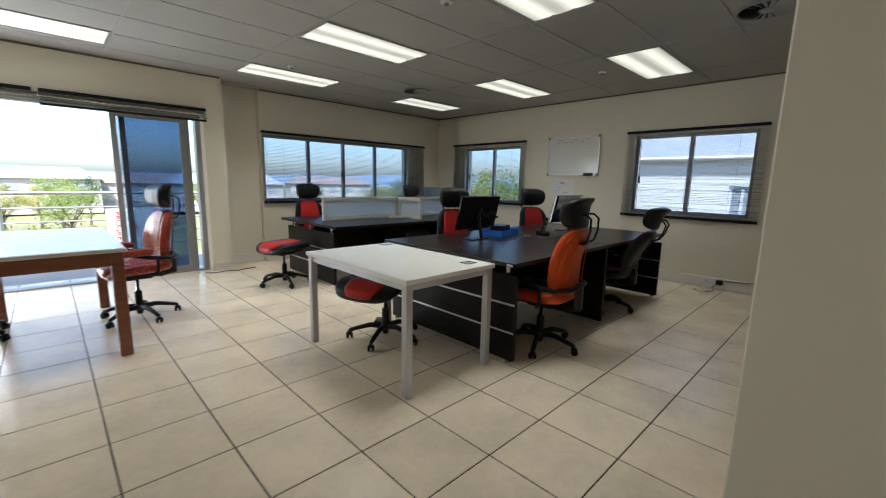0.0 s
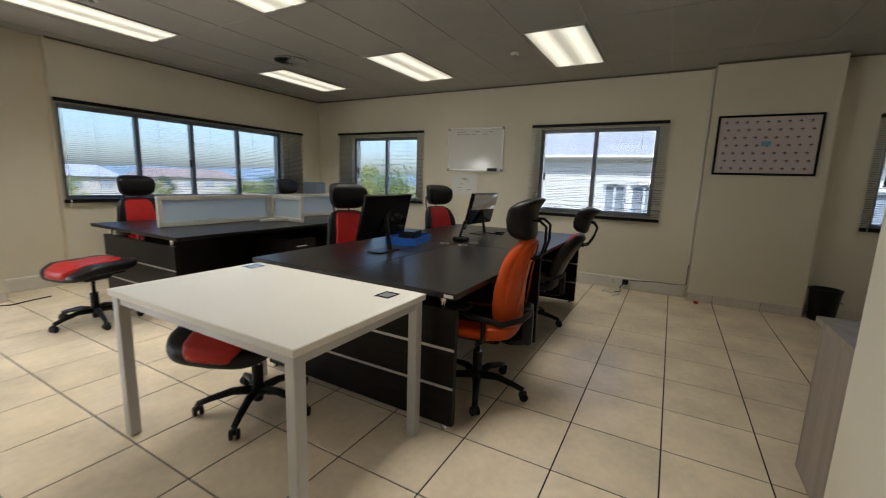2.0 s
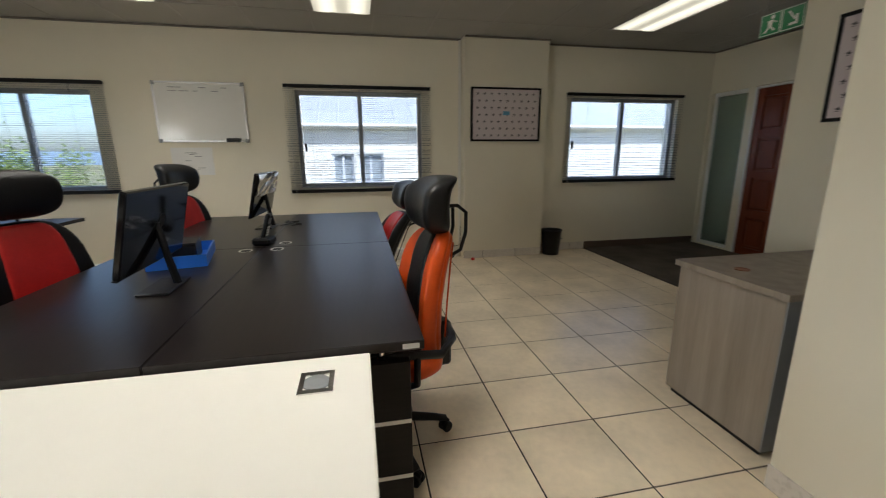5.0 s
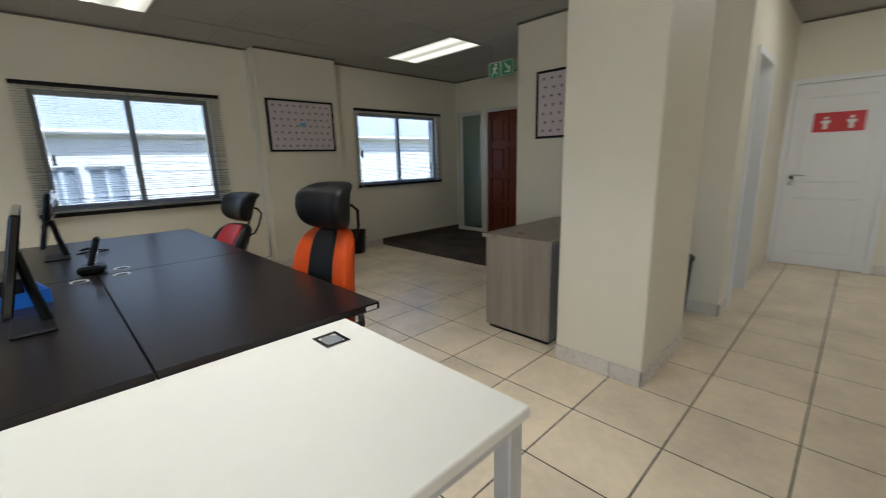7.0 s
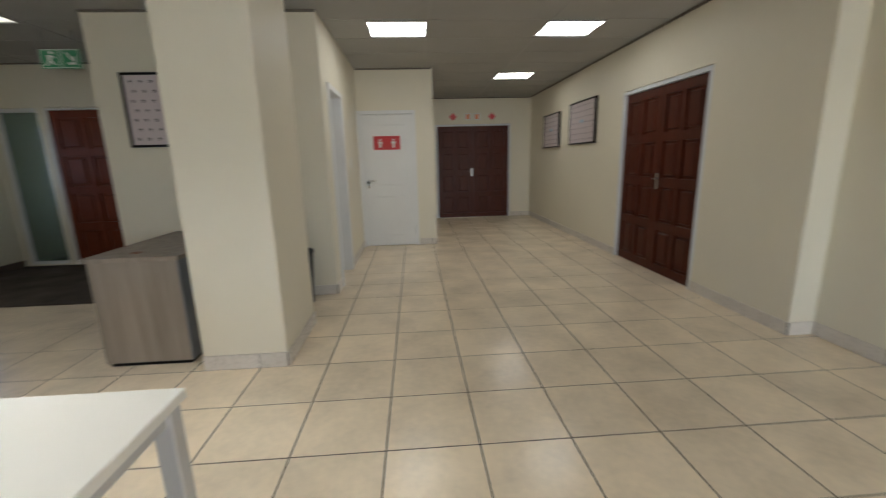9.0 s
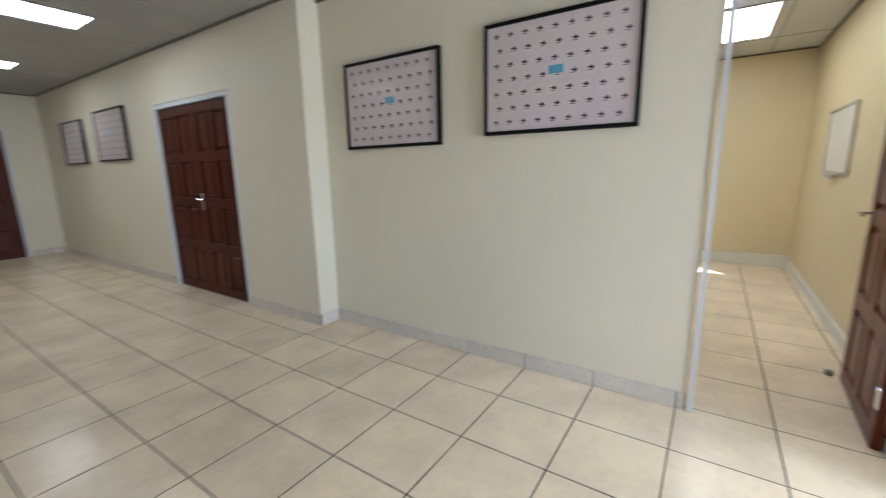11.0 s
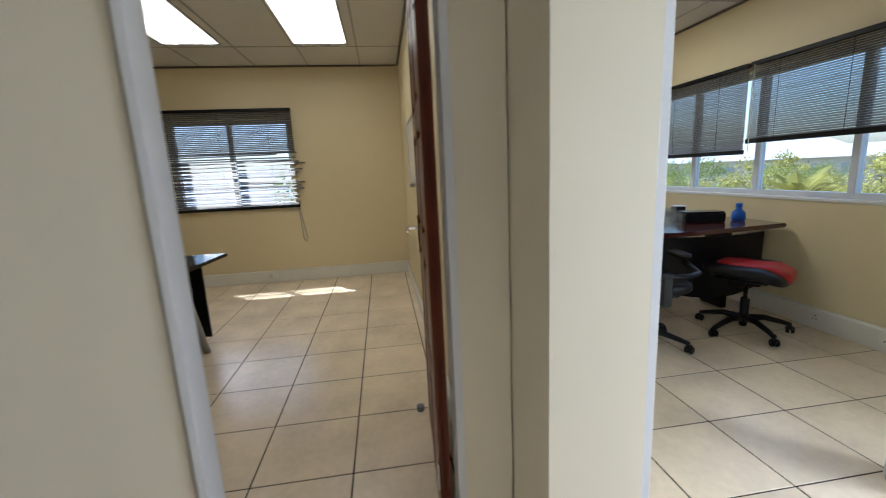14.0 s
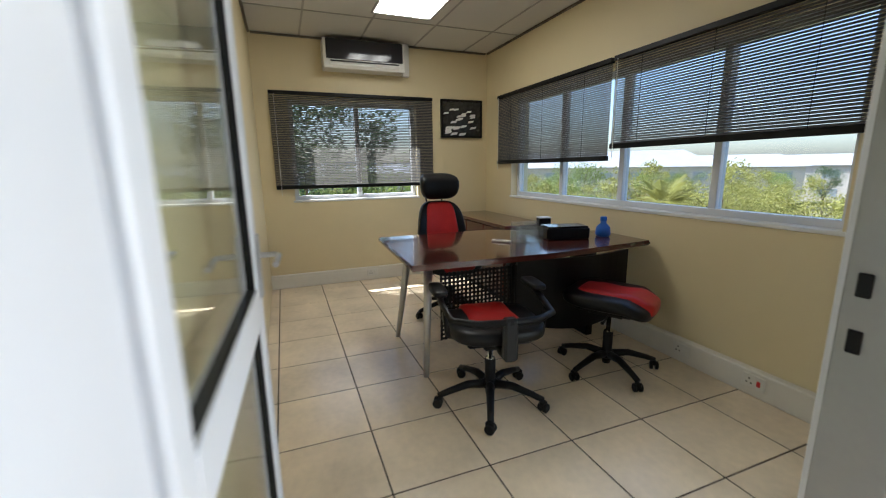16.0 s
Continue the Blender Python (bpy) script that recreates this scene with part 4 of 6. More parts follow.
part("body", bx(-0.075, 0.075, -0.02, 0.02, -0.02, 0.025, 0.006), BLACKPL, e)
ob = thing("wall_note", (E - 0.002, 2.44, 1.25), -90, "white printed paper sheet taped to the wall", "paper")
part("sheet", bx(-0.21, 0.21, -0.0015, 0, -0.15, 0.15), WHITEP, ob)
bm = bmesh.new()
for k in range(9):
    a, z = rnd.uniform(-0.17, 0.05), rnd.uniform(-0.1, 0.1)
    ico(bm, (a, -0.0025, z), (a + rnd.uniform(0.03, 0.12), -0.0018, z + 0.006))
part("drawing", bm, GREYPL, ob)
wb = thing("whiteboard", (-6.08, 2.72, 1.50), 0, "small white board with grey frame on the wall", "whiteboard")
bm = bmesh.new()
for a in ((-0.45, 0.45, -0.29, -0.27), (-0.45, 0.45, 0.27, 0.29), (-0.45, -0.43, -0.27, 0.27), (0.43, 0.45, -0.27, 0.27)):
    bx(a[0], a[1], -0.022, 0, a[2], a[3], 0.004, bm)
part("frame", bm, SILVER, wb)
part("board", bx(-0.43, 0.43, -0.014, -0.002, -0.27, 0.27), BOARD, wb)
part("tray", bx(-0.2, 0.2, -0.06, -0.022, -0.32, -0.29, 0.003), SILVER, wb)

ob = thing("exit_sign", (2.80, -2.90, 2.375), 180, "green emergency exit sign hanging from the ceiling", "exit sign")
part("plate", bx(-0.19, 0.19, -0.008, 0.008, -0.09, 0.09, 0.003), GREENS, ob)
bm = bmesh.new()
for a in ((-0.185, -0.005, 0.079, 0.085), (-0.185, -0.005, -0.085, -0.079), (-0.185, -0.179, -0.079, 0.079), (-0.011, -0.005, -0.079, 0.079), (0.005, 0.185, 0.079, 0.085), (0.005, 0.185, -0.085, -0.079), (0.005, 0.011, -0.079, 0.079), (0.179, 0.185, -0.079, 0.079)):
    ico(bm, (a[0], -0.0105, a[2]), (a[1], -0.0085, a[3]))
for q in ([(-0.12, 0.03), (-0.07, 0.035), (-0.08, -0.02), (-0.11, -0.02)], [(-0.11, -0.02), (-0.09, -0.02), (-0.13, -0.065), (-0.15, -0.06)], [(-0.10, -0.02), (-0.08, -0.02), (-0.045, -0.05), (-0.06, -0.06)], [(-0.075, 0.03), (-0.07, 0.02), (-0.035, 0.0), (-0.04, 0.012)],
          [(0.05, 0.055), (0.065, 0.06), (0.125, -0.01), (0.11, -0.02)], [(0.14, 0.02), (0.14, -0.055), (0.06, -0.055), (0.075, -0.035), (0.12, -0.035), (0.12, 0.02)]):
    bm.faces.new([bm.verts.new((x, -0.0105, z)) for x, z in q])
lathe([(0.016, -0.0105), (0.016, -0.0085)], 12, bm, (-0.078, 0, 0.055), 'y')
part("pictogram", bm, WHITEP, ob)
for x in (-0.15, 0.15):
    part("hanger", tube([(x, 0, 0.09), (x, 0, 0.265)], 0.003, 5), GREYPL, ob)
for x, m_, k in ((-1.53, REDS, 0), (-1.86, ORANGES, 1), (-2.06, ORANGES, 1), (-2.40, REDS, 0)):
    ob = thing("safety_sign", (x, -7.678, 2.235), 180, "small red diamond safety sign" if not k else "small pale orange safety sign", "sign", "signs above the door")
    if k:
        part("plate", bx(-0.075, 0.075, -0.004, 0, -0.075, 0.075), WHITEP, ob)
        part("symbol", bx(-0.035, 0.035, -0.006, -0.0045, -0.05, 0.05), m_, ob)
    else:
        bm = bmesh.new()
        bm.faces.new([bm.verts.new((a, -0.003, b)) for a, b in ((-0.085, 0), (0, -0.085), (0.085, 0), (0, 0.085))])
        part("plate", bm, m_, ob)
ob = thing("waste_bin", (4.62, -1.83, 0), 0, "black plastic waste bin by the wall", "bin")
part("body", lathe([(0.105, 0), (0.13, 0.31), (0.137, 0.315), (0.137, 0.33), (0.125, 0.33), (0.10, 0.02)], 28), BLACKPL, ob, smooth=True)
part("label", bx(-0.07, 0.07, -0.1295, -0.125, 0.20, 0.21), GREYPL, ob)

# ---- office chairs ----
def star_base(ob, material=BLACKPL, r=0.30, turn=0.0):
    part("base_hub", lathe([(0.03, 0.075), (0.045, 0.09), (0.042, 0.12), (0.03, 0.135)], 18), material, ob, smooth=True)
    part("gas_column", lathe([(0.026, 0.12), (0.026, 0.26), (0.014, 0.265), (0.014, 0.40)], 14), CHROME, ob, "chrome gas lift column", True)
    part("column_sleeve", lathe([(0.024, 0.04), (0.03, 0.08), (0.03, 0.25), (0.024, 0.26)], 14), material, ob, smooth=True)
    leg = tube([(0.03, 0, 0.105), (0.13, 0, 0.112), (0.24, 0, 0.085), (r, 0, 0.066)], [0.026, 0.022, 0.018, 0.016], 8)
    leg_me = mesh_of("leg", leg, material, True)
    bm = lathe([(0.020, -0.026), (0.026, -0.022), (0.026, -0.008), (0.018, -0.006)], 16, at=(0, 0, 0.026), axis='x')
    lathe([(0.018, 0.006), (0.026, 0.008), (0.026, 0.022), (0.020, 0.026)], 16, bm, (0, 0, 0.026), 'x')
    bx(-0.013, 0.013, -0.026, 0.02, 0.030, 0.060, 0.006, bm)
    cas_me = mesh_of("castor", bm, material)
    for k in range(5):
        a = turn + 72 * k
        o = new("leg", leg_me)
        o.parent, o.matrix_basis = ob, pose(0, 0, 0, 0, 0, a)
        c = new("castor", cas_me)
        c.parent = ob
        c.matrix_basis = pose(r * math.cos(radians(a)), r * math.sin(radians(a)), 0, 0, 0, a * 1.7 + 40 * k)


def seat_pads(ob, side, centre, z=0.475, w=0.255, d=0.25, share=0.64):
    def bend(v):
        x, y, q = v
        return (x, y, q + 0.25 * x * x + 0.10 * max(0, -y - 0.10) - 0.35 * max(0, y - 0.14))
    part("seat", pad(w, d, 0.048, 0.5, bend, 36, 14, (0, 0, z)), side, ob, smooth=True)
    def bend2(v):
        x, y, q = v
        return (x, y, q + 0.25 * x * x - 0.35 * max(0, y - 0.14) + 0.10 * max(0, -y - 0.10) - 0.004 * math.cos(y * 36))
    part("seat_centre", pad(w * share, d * 0.88, 0.046, 0.4, bend2, 32, 14, (0, 0.045, z + 0.016)), centre, ob, "smooth coloured leather centre of the seat", True)
    part("seat_pan", bx(-0.17, 0.17, -0.17, 0.17, z - 0.06, z - 0.035, 0.012), BLACKPL, ob)
    part("mechanism", bx(-0.07, 0.07, -0.12, 0.10, z - 0.105, z - 0.055, 0.012), BLACKPL, ob)
    part("tilt_lever", tube([(0.06, 0.02, z - 0.08), (0.20, 0.03, z - 0.085), (0.24, 0.03, z - 0.085)], [0.006, 0.006, 0.011], 7), BLACKPL, ob)


def back_bend(v):
    x, y, z = v
    k = z + 0.29
    return (x * (1.0 - 0.18 * max(0, z + 0.02) / 0.3), y + 0.9 * x * x - 0.16 * k + 0.05 * math.sin(k * 5.0), z)


CHARCOAL = mat("charcoal plastic", (0.022, 0.023, 0.025), 0.4, var=0.1, spec=0.3)


def arm_set(ob, z=0.0, padding=BLACKPL):
    """The band that wraps round the back and carries both arms."""
    band = part("arm_frame", tube([(-0.27, 0.10, 0.635 + z), (-0.275, -0.02, 0.60 + z), (-0.26, -0.20, 0.57 + z), (-0.15, -0.285, 0.575 + z), (0.0, -0.31, 0.58 + z), (0.15, -0.285, 0.575 + z), (0.26, -0.20, 0.57 + z), (0.275, -0.02, 0.60 + z), (0.27, 0.10, 0.635 + z)], 0.018, 8), BLACKPL, ob, smooth=True)
    part("back_upright", bx(-0.035, 0.035, -0.325, -0.27, 0.385, 0.60 + z, 0.012), CHARCOAL, ob)
    part("back_carrier", tube([(0, -0.08, 0.405), (0, -0.20, 0.385), (0, -0.30, 0.405)], 0.026, 8), BLACKPL, ob, smooth=True)
    for s in (-1, 1):
        part("arm_pad", pad(0.042, 0.115, 0.018, 0.5, None, 20, 8, (s * 0.275, 0.08, 0.645 + z)) if padding is BLACKPL else pad(0.05, 0.17, 0.030, 0.5, None, 22, 10, (s * 0.275, 0.10, 0.65 + z)), padding, band, smooth=True)
        part("arm_strut", tube([(s * 0.20, -0.05, 0.41), (s * 0.262, -0.10, 0.46), (s * 0.272, -0.10, 0.585 + z)], 0.014, 7), BLACKPL, ob, smooth=True)


def head_bend(v):
    x, y, z = v
    return (x * (1.0 - 0.10 * max(0, -z) / 0.1), y + 1.2 * x * x - 3.2 * max(0, z) ** 2 - 1.5 * min(0, z) ** 2 - 0.5 * max(0, z - 0.07), z)


def office_chair(label, front_side, front_centre, rear, at, rz, turn=10.0, drop=0.0, lean=0.0, centre_w=0.155, rise=0.0):
    """A high chair that faces local +y; drop lowers the seat, lean tips the back, rise lifts it."""
    ob = thing("office_chair", at, rz, label, "chair", "office chairs")
    star_base(ob, turn=turn)
    seat_pads(ob, front_side, front_centre)
    part("backrest", pad(0.235, 0.044, 0.268, 0.5, back_bend, 36, 18, (0, -0.215, 0.728)), front_side, ob, smooth=True)
    part("backrest_centre", pad(centre_w, 0.034, 0.252, 0.35, back_bend, 30, 16, (0, -0.194, 0.735)), front_centre, ob, "contrasting leather centre of the backrest", True)
    part("back_shell", pad(0.218, 0.030, 0.254, 0.45, back_bend, 32, 16, (0, -0.238, 0.726)), rear, ob, smooth=True)
    bm = bmesh.new()
    for s in (-1, 1):
        tube([(s * 0.155, -0.2505, 0.56), (s * 0.135, -0.268, 0.70), (s * 0.11, -0.292, 0.86), (s * 0.088, -0.312, 0.945)], 0.004, 6, bm)
    part("back_seam", bm, rear, ob, smooth=True)
    part("headrest", pad(0.182, 0.062, 0.117, 0.55, head_bend, 32, 18, (0, -0.245, 1.128)), BLACKLEA, ob, "black leather headrest", True)
    bm = bmesh.new()
    for s in (-1, 1):
        tube([(s * 0.075, -0.25, 1.125), (s * 0.08, -0.335, 1.125), (s * 0.08, -0.372, 1.095), (s * 0.078, -0.372, 1.01), (s * 0.07, -0.352, 0.935), (s * 0.06, -0.315, 0.912), (s * 0.05, -0.27, 0.91)], 0.008, 7, bm)
    tube([(-0.06, -0.318, 0.912), (0.06, -0.318, 0.912)], 0.013, 7, bm)
    part("headrest_bracket", bm, BLACKPL, ob, smooth=True)
    arm_set(ob, 0.0, REDBROWNLEA if front_side is REDBROWNLEA else BLACKPL)
    tip = pose(0, 0, -drop) @ pose(0, -0.2, 0.45) @ pose(0, 0, 0, lean, 0, 0) @ pose(0, 0.2, -0.45)
    for c in ob.children:
        kind = c.name.split(".")[0]
        if kind in ("leg", "castor", "base_hub", "gas_column", "column_sleeve"):
            continue
        if kind in ("backrest", "backrest_centre", "back_shell", "back_seam"):
            c.matrix_basis = pose(0, 0, rise) @ tip
            continue
        c.matrix_basis = tip if kind in ("headrest", "headrest_bracket") else pose(0, 0, -drop)
    return ob


def stool_chair(label, at, rz, side=BLACKLEA, centre=REDLEA, turn=0.0, z=0.475, w=0.25, d=0.26, shift=0.0):
    ob = thing("office_chair", at, rz, label, "chair", "office chairs")
    star_base(ob, turn=turn)
    seat_pads(ob, side, centre, z, w, d, 0.54)
    for c in ob.children:
        if c.name.split(".")[0] in ("seat", "seat_centre", "seat_pan"):
            c.matrix_basis = pose(0, shift, 0)
    return ob


office_chair("orange leather office chair with black headrest and arms", ORANGELEA, BLACKLEA, ORANGELEA, (1.37, 0.60, 0), 7, turn=-92, drop=0.03, centre_w=0.108, rise=0.028)
office_chair("black office chair with red centre at the desk", BLACKLEA, REDLEA, BLACKLEA, (2.79, 0.73, 0), 8, turn=-92, drop=0.08, lean=17)
office_chair("black and red high office chair behind the desk", BLACKLEA, REDLEA, BLACKLEA, (1.93, 2.04, 0), 158, turn=20)
office_chair("black and red high office chair behind the desk", BLACKLEA, REDLEA, BLACKLEA, (3.31, 1.86, 0), 160, turn=40)
office_chair("black and red high office chair by the window", BLACKLEA, REDLEA, BLACKLEA, (1.50, 4.72, 0), 178, turn=30)
office_chair("black office chair by the window corner", BLACKLEA, BLACKLEA, BLACKLEA, (3.60, 4.72, 0), 182, turn=10)
office_chair("worn red brown office chair at the wooden table", REDBROWNLEA, REDBROWNLEA, REDBROWNLEA, (-0.90, 3.46, 0), 98, turn=-25)
stool_chair("red and black office chair without backrest", (0.52, 1.56, 0), 112, turn=28, z=0.485, w=0.285, d=0.29, shift=0.10)
stool_chair("red and black office chair without backrest", (0.64, 3.86, 0), 105, turn=12, w=0.265, d=0.27)
office_chair("red brown office chair at the wooden table", REDBROWNLEA, REDBROWNLEA, REDBROWNLEA, (-2.02, 3.62, 0), -95, turn=-10)
# office visitors
office_chair("black and red high office chair behind the desk", BLACKLEA, REDLEA, BLACKLEA, (-6.24, 4.52, 0), -90, turn=5)
stool_chair("red and black office chair without backrest", (-4.90, 5.07, 0), -60, turn=-20)
ob = stool_chair("black armchair with red seat, backrest missing", (-4.86, 4.20, 0), 80, turn=-35, z=0.455)
arm_set(ob)

# ---- tables and desks ----
def grommet(x, y, z):
    ob = thing("cable_port", (x, y, z), 0, "square chrome cable port in the white tabletop", "cable port", "cable ports")
    bm = bmesh.new()
    for a in ((-0.05, 0.05, -0.042, -0.030), (-0.05, 0.05, 0.030, 0.042), (-0.05, -0.034, -0.030, 0.030), (0.034, 0.05, -0.030, 0.030)):
        ico(bm, (a[0], a[2], 0), (a[1], a[3], 0.004))
    part("rim", bm, CHROME, ob)
    part("well", lathe([(0.036, 0.0005), (0.034, 0.003), (0.020, 0.0012), (0.001, 0.001)], 20), GREYPL, ob, "dark round well")


ob = thing("white_table", (0, 0, 0), 0, "white laminate table with light grey steel legs", "table")
part("tabletop", bx(0.0, 0.805, 0.645, 1.90, 0.715, 0.745, 0.003), WHITETOP, ob)
for x in (0.012, 0.743):
    for y in (0.657, 1.838):
        part("leg", bx(x, x + 0.05, y, y + 0.05, 0.0, 0.715, 0.004), GREYLEG, ob)
bm = bx(0.062, 0.743, 0.667, 0.697, 0.672, 0.712, 0.003)
bx(0.062, 0.743, 1.848, 1.878, 0.672, 0.712, 0.003, bm)
bx(0.022, 0.052, 0.707, 1.838, 0.672, 0.712, 0.003, bm)
bx(0.753, 0.783, 0.707, 1.838, 0.672, 0.712, 0.003, bm)
part("apron", bm, GREYLEG, ob)
grommet(0.67, 0.78, 0.745)
grommet(0.70, 1.80, 0.745)


def end_panel(ob, x, y0, y1, h=0.66):
    """A dark end panel with two silver strips, facing local -x."""
    p = part("end_panel", bx(x, x + 0.036, y0, y1, 0.025, h, 0.002), BLACKPANEL, ob)
    for z in (0.23, 0.44):
        part("strip", bx(x - 0.002, x + 0.004, y0 + 0.001, y1 - 0.001, z, z + 0.014), SILVER, p, "thin silver inlay strip")
    for y in (y0 + 0.05, y1 - 0.05):
        part("foot", lathe([(0.02, 0), (0.022, 0.012), (0.012, 0.026)], 12, at=(x + 0.018, y, 0)), CHROME, p)
    for y in (y0 + 0.09, (y0 + y1) / 2, y1 - 0.09):
        part("bracket", lathe([(0.010, h), (0.022, 0.735)], 12, at=(x + 0.03, y, 0)), CHROME, p, "conical chrome desk support")


ob = thing("desk_cluster", (0, 0, 0), 0, "four joined black wood desks with silver-striped end panel", "desk", "black desk clusters")
for x0, x1 in ((0.812, 2.258), (2.262, 3.71)):
    for y0, y1 in ((0.485, 1.230), (1.234, 1.972)):
        t = part("desktop", bx(x0, x1, y0, y1, 0.735, 0.765, 0.002), BLACKWOOD, ob)
end_panel(ob, 0.885, 0.52, 1.94)
end_panel(ob, 3.665, 0.47, 1.95)
part("modesty_panel", bx(0.95, 3.58, 1.215, 1.247, 0.12, 0.70, 0.002), BLACKPANEL, ob)
for x in (2.24,):
    part("middle_panel", bx(x + 0.01, x + 0.046, 0.49, 1.95, 0.025, 0.735, 0.002), BLACKPANEL, ob)
part("edge_tag", bx(0.8105, 0.812, 0.50, 0.55, 0.741, 0.757), PLASTICW, ob, "small white maker tag on the desk edge")
for x, y in ((2.18, 1.31), (2.19, 1.14), (2.36, 1.12)):
    g = thing("desk_grommet", (x, y, 0.765), 0, "round pale cable grommet in the black desk", "grommet", "desk grommets")
    part("ring", lathe([(0.028, 0), (0.038, 0.003), (0.038, 0.0005)], 24), PLASTICW, g)
    part("cap", lathe([(0.027, 0.0005), (0.026, 0.002), (0.001, 0.002)], 24), BLACKPL, g)

ob = thing("desk_cluster", (0, 0, 0), 0, "joined black wood desks by the north window", "desk", "black desk clusters")
for x0, x1 in ((0.95, 2.448), (2.452, 3.98)):
    for y0, y1 in ((3.12, 3.878), (3.882, 4.65)):
        part("desktop", bx(x0, x1, y0, y1, 0.735, 0.765, 0.002), BLACKWOOD, ob)
end_panel(ob, 1.02, 3.30, 4.58)
end_panel(ob, 3.86, 3.20, 4.58)
part("modesty_panel", bx(1.06, 3.85, 3.865, 3.895, 0.10, 0.70, 0.002), BLACKPANEL, ob)
for x0 in (2.05, 2.95):
    c = thing("desk_pedestal", (x0, 3.16, 0), 0, "black drawer pedestal under the desk", "pedestal", "desk pedestals")
    part("body", bx(0, 0.42, 0.02, 0.50, 0.06, 0.62, 0.004), BLACKPANEL, c)
    for k in range(3):
        d = part("drawer_front", bx(0.004, 0.416, 0.0, 0.019, 0.07 + 0.183 * k, 0.245 + 0.183 * k, 0.003), BLACKWOOD, c)
        part("handle", bx(0.14, 0.28, -0.022, -0.001, 0.165 + 0.183 * k, 0.175 + 0.183 * k, 0.003), SILVER, d)
    for a, b in ((0.05, 0.06), (0.37, 0.06), (0.05, 0.46), (0.37, 0.46)):
        part("castor", lathe([(0.03, -0.012), (0.03, 0.012)], 14, at=(a, b, 0.03), axis='x'), BLACKPL, c)


def desk_screen(x0, y0, L, rz, z=0.765, h=0.30):
    ob = thing("desk_screen", (x0, y0, z), rz, "cream framed desk divider with frosted blue panel", "desk divider", "desk dividers")
    f = 0.045
    bm = bmesh.new()
    for a in ((0, L, 0.0, f), (0, L, h - f, h), (0, f, f, h - f), (L - f, L, f, h - f)):
        bx(a[0], a[1], -0.02, 0.02, a[2], a[3], 0.004, bm)
    part("frame", bm, SCREENF, ob)
    part("panel", bx(f, L - f, -0.004, 0.004, f, h - f), FROST, ob, "frosted blue translucent panel")


desk_screen(1.19, 3.88, 1.24, 0)
desk_screen(2.48, 3.88, 1.06, 0)
desk_screen(2.455, 3.34, 0.515, 90)
desk_screen(2.455, 3.905, 0.50, 90)
ob = thing("loose_rail", (2.16, 3.72, 0.765), -25, "loose cream divider rail lying on the desk", "rail")
part("rail", bx(0, 0.40, -0.02, 0.02, 0, 0.035, 0.005), SCREENF, ob)
for k, (x, y, w_, z) in enumerate(((1.95, 4.20, 0.42, 0.765), (2.05, 4.22, 0.35, 0.80), (2.9, 4.25, 0.35, 0.765))):
    ob = thing("paper_tray", (x, y, z), 4 * k, "shallow grey paper tray on the desk", "tray", "paper trays")
    part("tray", bx(-w_ / 2, w_ / 2, -0.13, 0.13, 0, 0.03, 0.008), GREYPL, ob)
ob = thing("water_dispenser", (4.30, 5.10, 0.0), 0, "tall grey water dispenser in the corner", "water dispenser")
part("body", bx(-0.15, 0.15, -0.15, 0.15, 0.0, 0.98, 0.02, seg=2), GREYPL, ob)
part("tank", bx(-0.13, 0.13, -0.13, 0.13, 0.98, 1.20, 0.02, seg=2), mat("smoky blue plastic", (0.14, 0.19, 0.22), 0.25, var=0.1), ob, "smoky blue water tank")
part("tap", bx(-0.04, 0.04, -0.19, -0.15, 0.80, 0.86, 0.008), BLACKPL, ob)

# things on the black desks
def monitor(x, y, rz, label, wrap=False):
    ob = thing("monitor", (x, y, 0.765), rz, label, "monitor", "computer monitors")
    part("foot", bx(-0.15, 0.09, -0.02, 0.10, 0.0, 0.010, 0.003), BLACKPL, ob)
    part("neck", tube([(0.0, 0.0, 0.006), (-0.006, 0.02, 0.12), (-0.012, 0.04, 0.27)], [0.017, 0.015, 0.015], 8), BLACKPL, ob)
    case = part("case", bx(-0.284, 0.284, 0.005, 0.030, 0.103, 0.424, 0.005), GLASSY, ob)
    case.matrix_basis = pose(0, 0.09, 0, 13, 0, 0)
    part("screen", bx(-0.27, 0.27, 0.0305, 0.032, 0.12, 0.412), GLASSY, case, "glossy black screen")
    part("bezel", bx(-0.284, 0.284, 0.012, 0.0303, 0.098, 0.1028, 0.001), BLACKPL, case)
    part("rear_badge", lathe([(0.028, 0.0045), (0.028, 0.0025)], 20, at=(0.02, 0, 0.285), axis='y'), BLACKPL, case)
    if wrap:
        bm = bmesh.new()
        r2 = random.Random(3)
        g = [[bm.verts.new((-0.268 + 0.077 * i, -0.002 - r2.uniform(0, 0.012), 0.26 + 0.032 * j)) for j in range(6)] for i in range(8)]
        for i in range(7):
            for j in range(5):
                bm.faces.new((g[i][j], g[i + 1][j], g[i + 1][j + 1], g[i][j + 1]))
        part("plastic_wrap", bm, mat("crumpled clear plastic", (0.6, 0.6, 0.62), 0.12, 0.6, var=0.1), case, "crumpled shiny plastic film")
    return ob


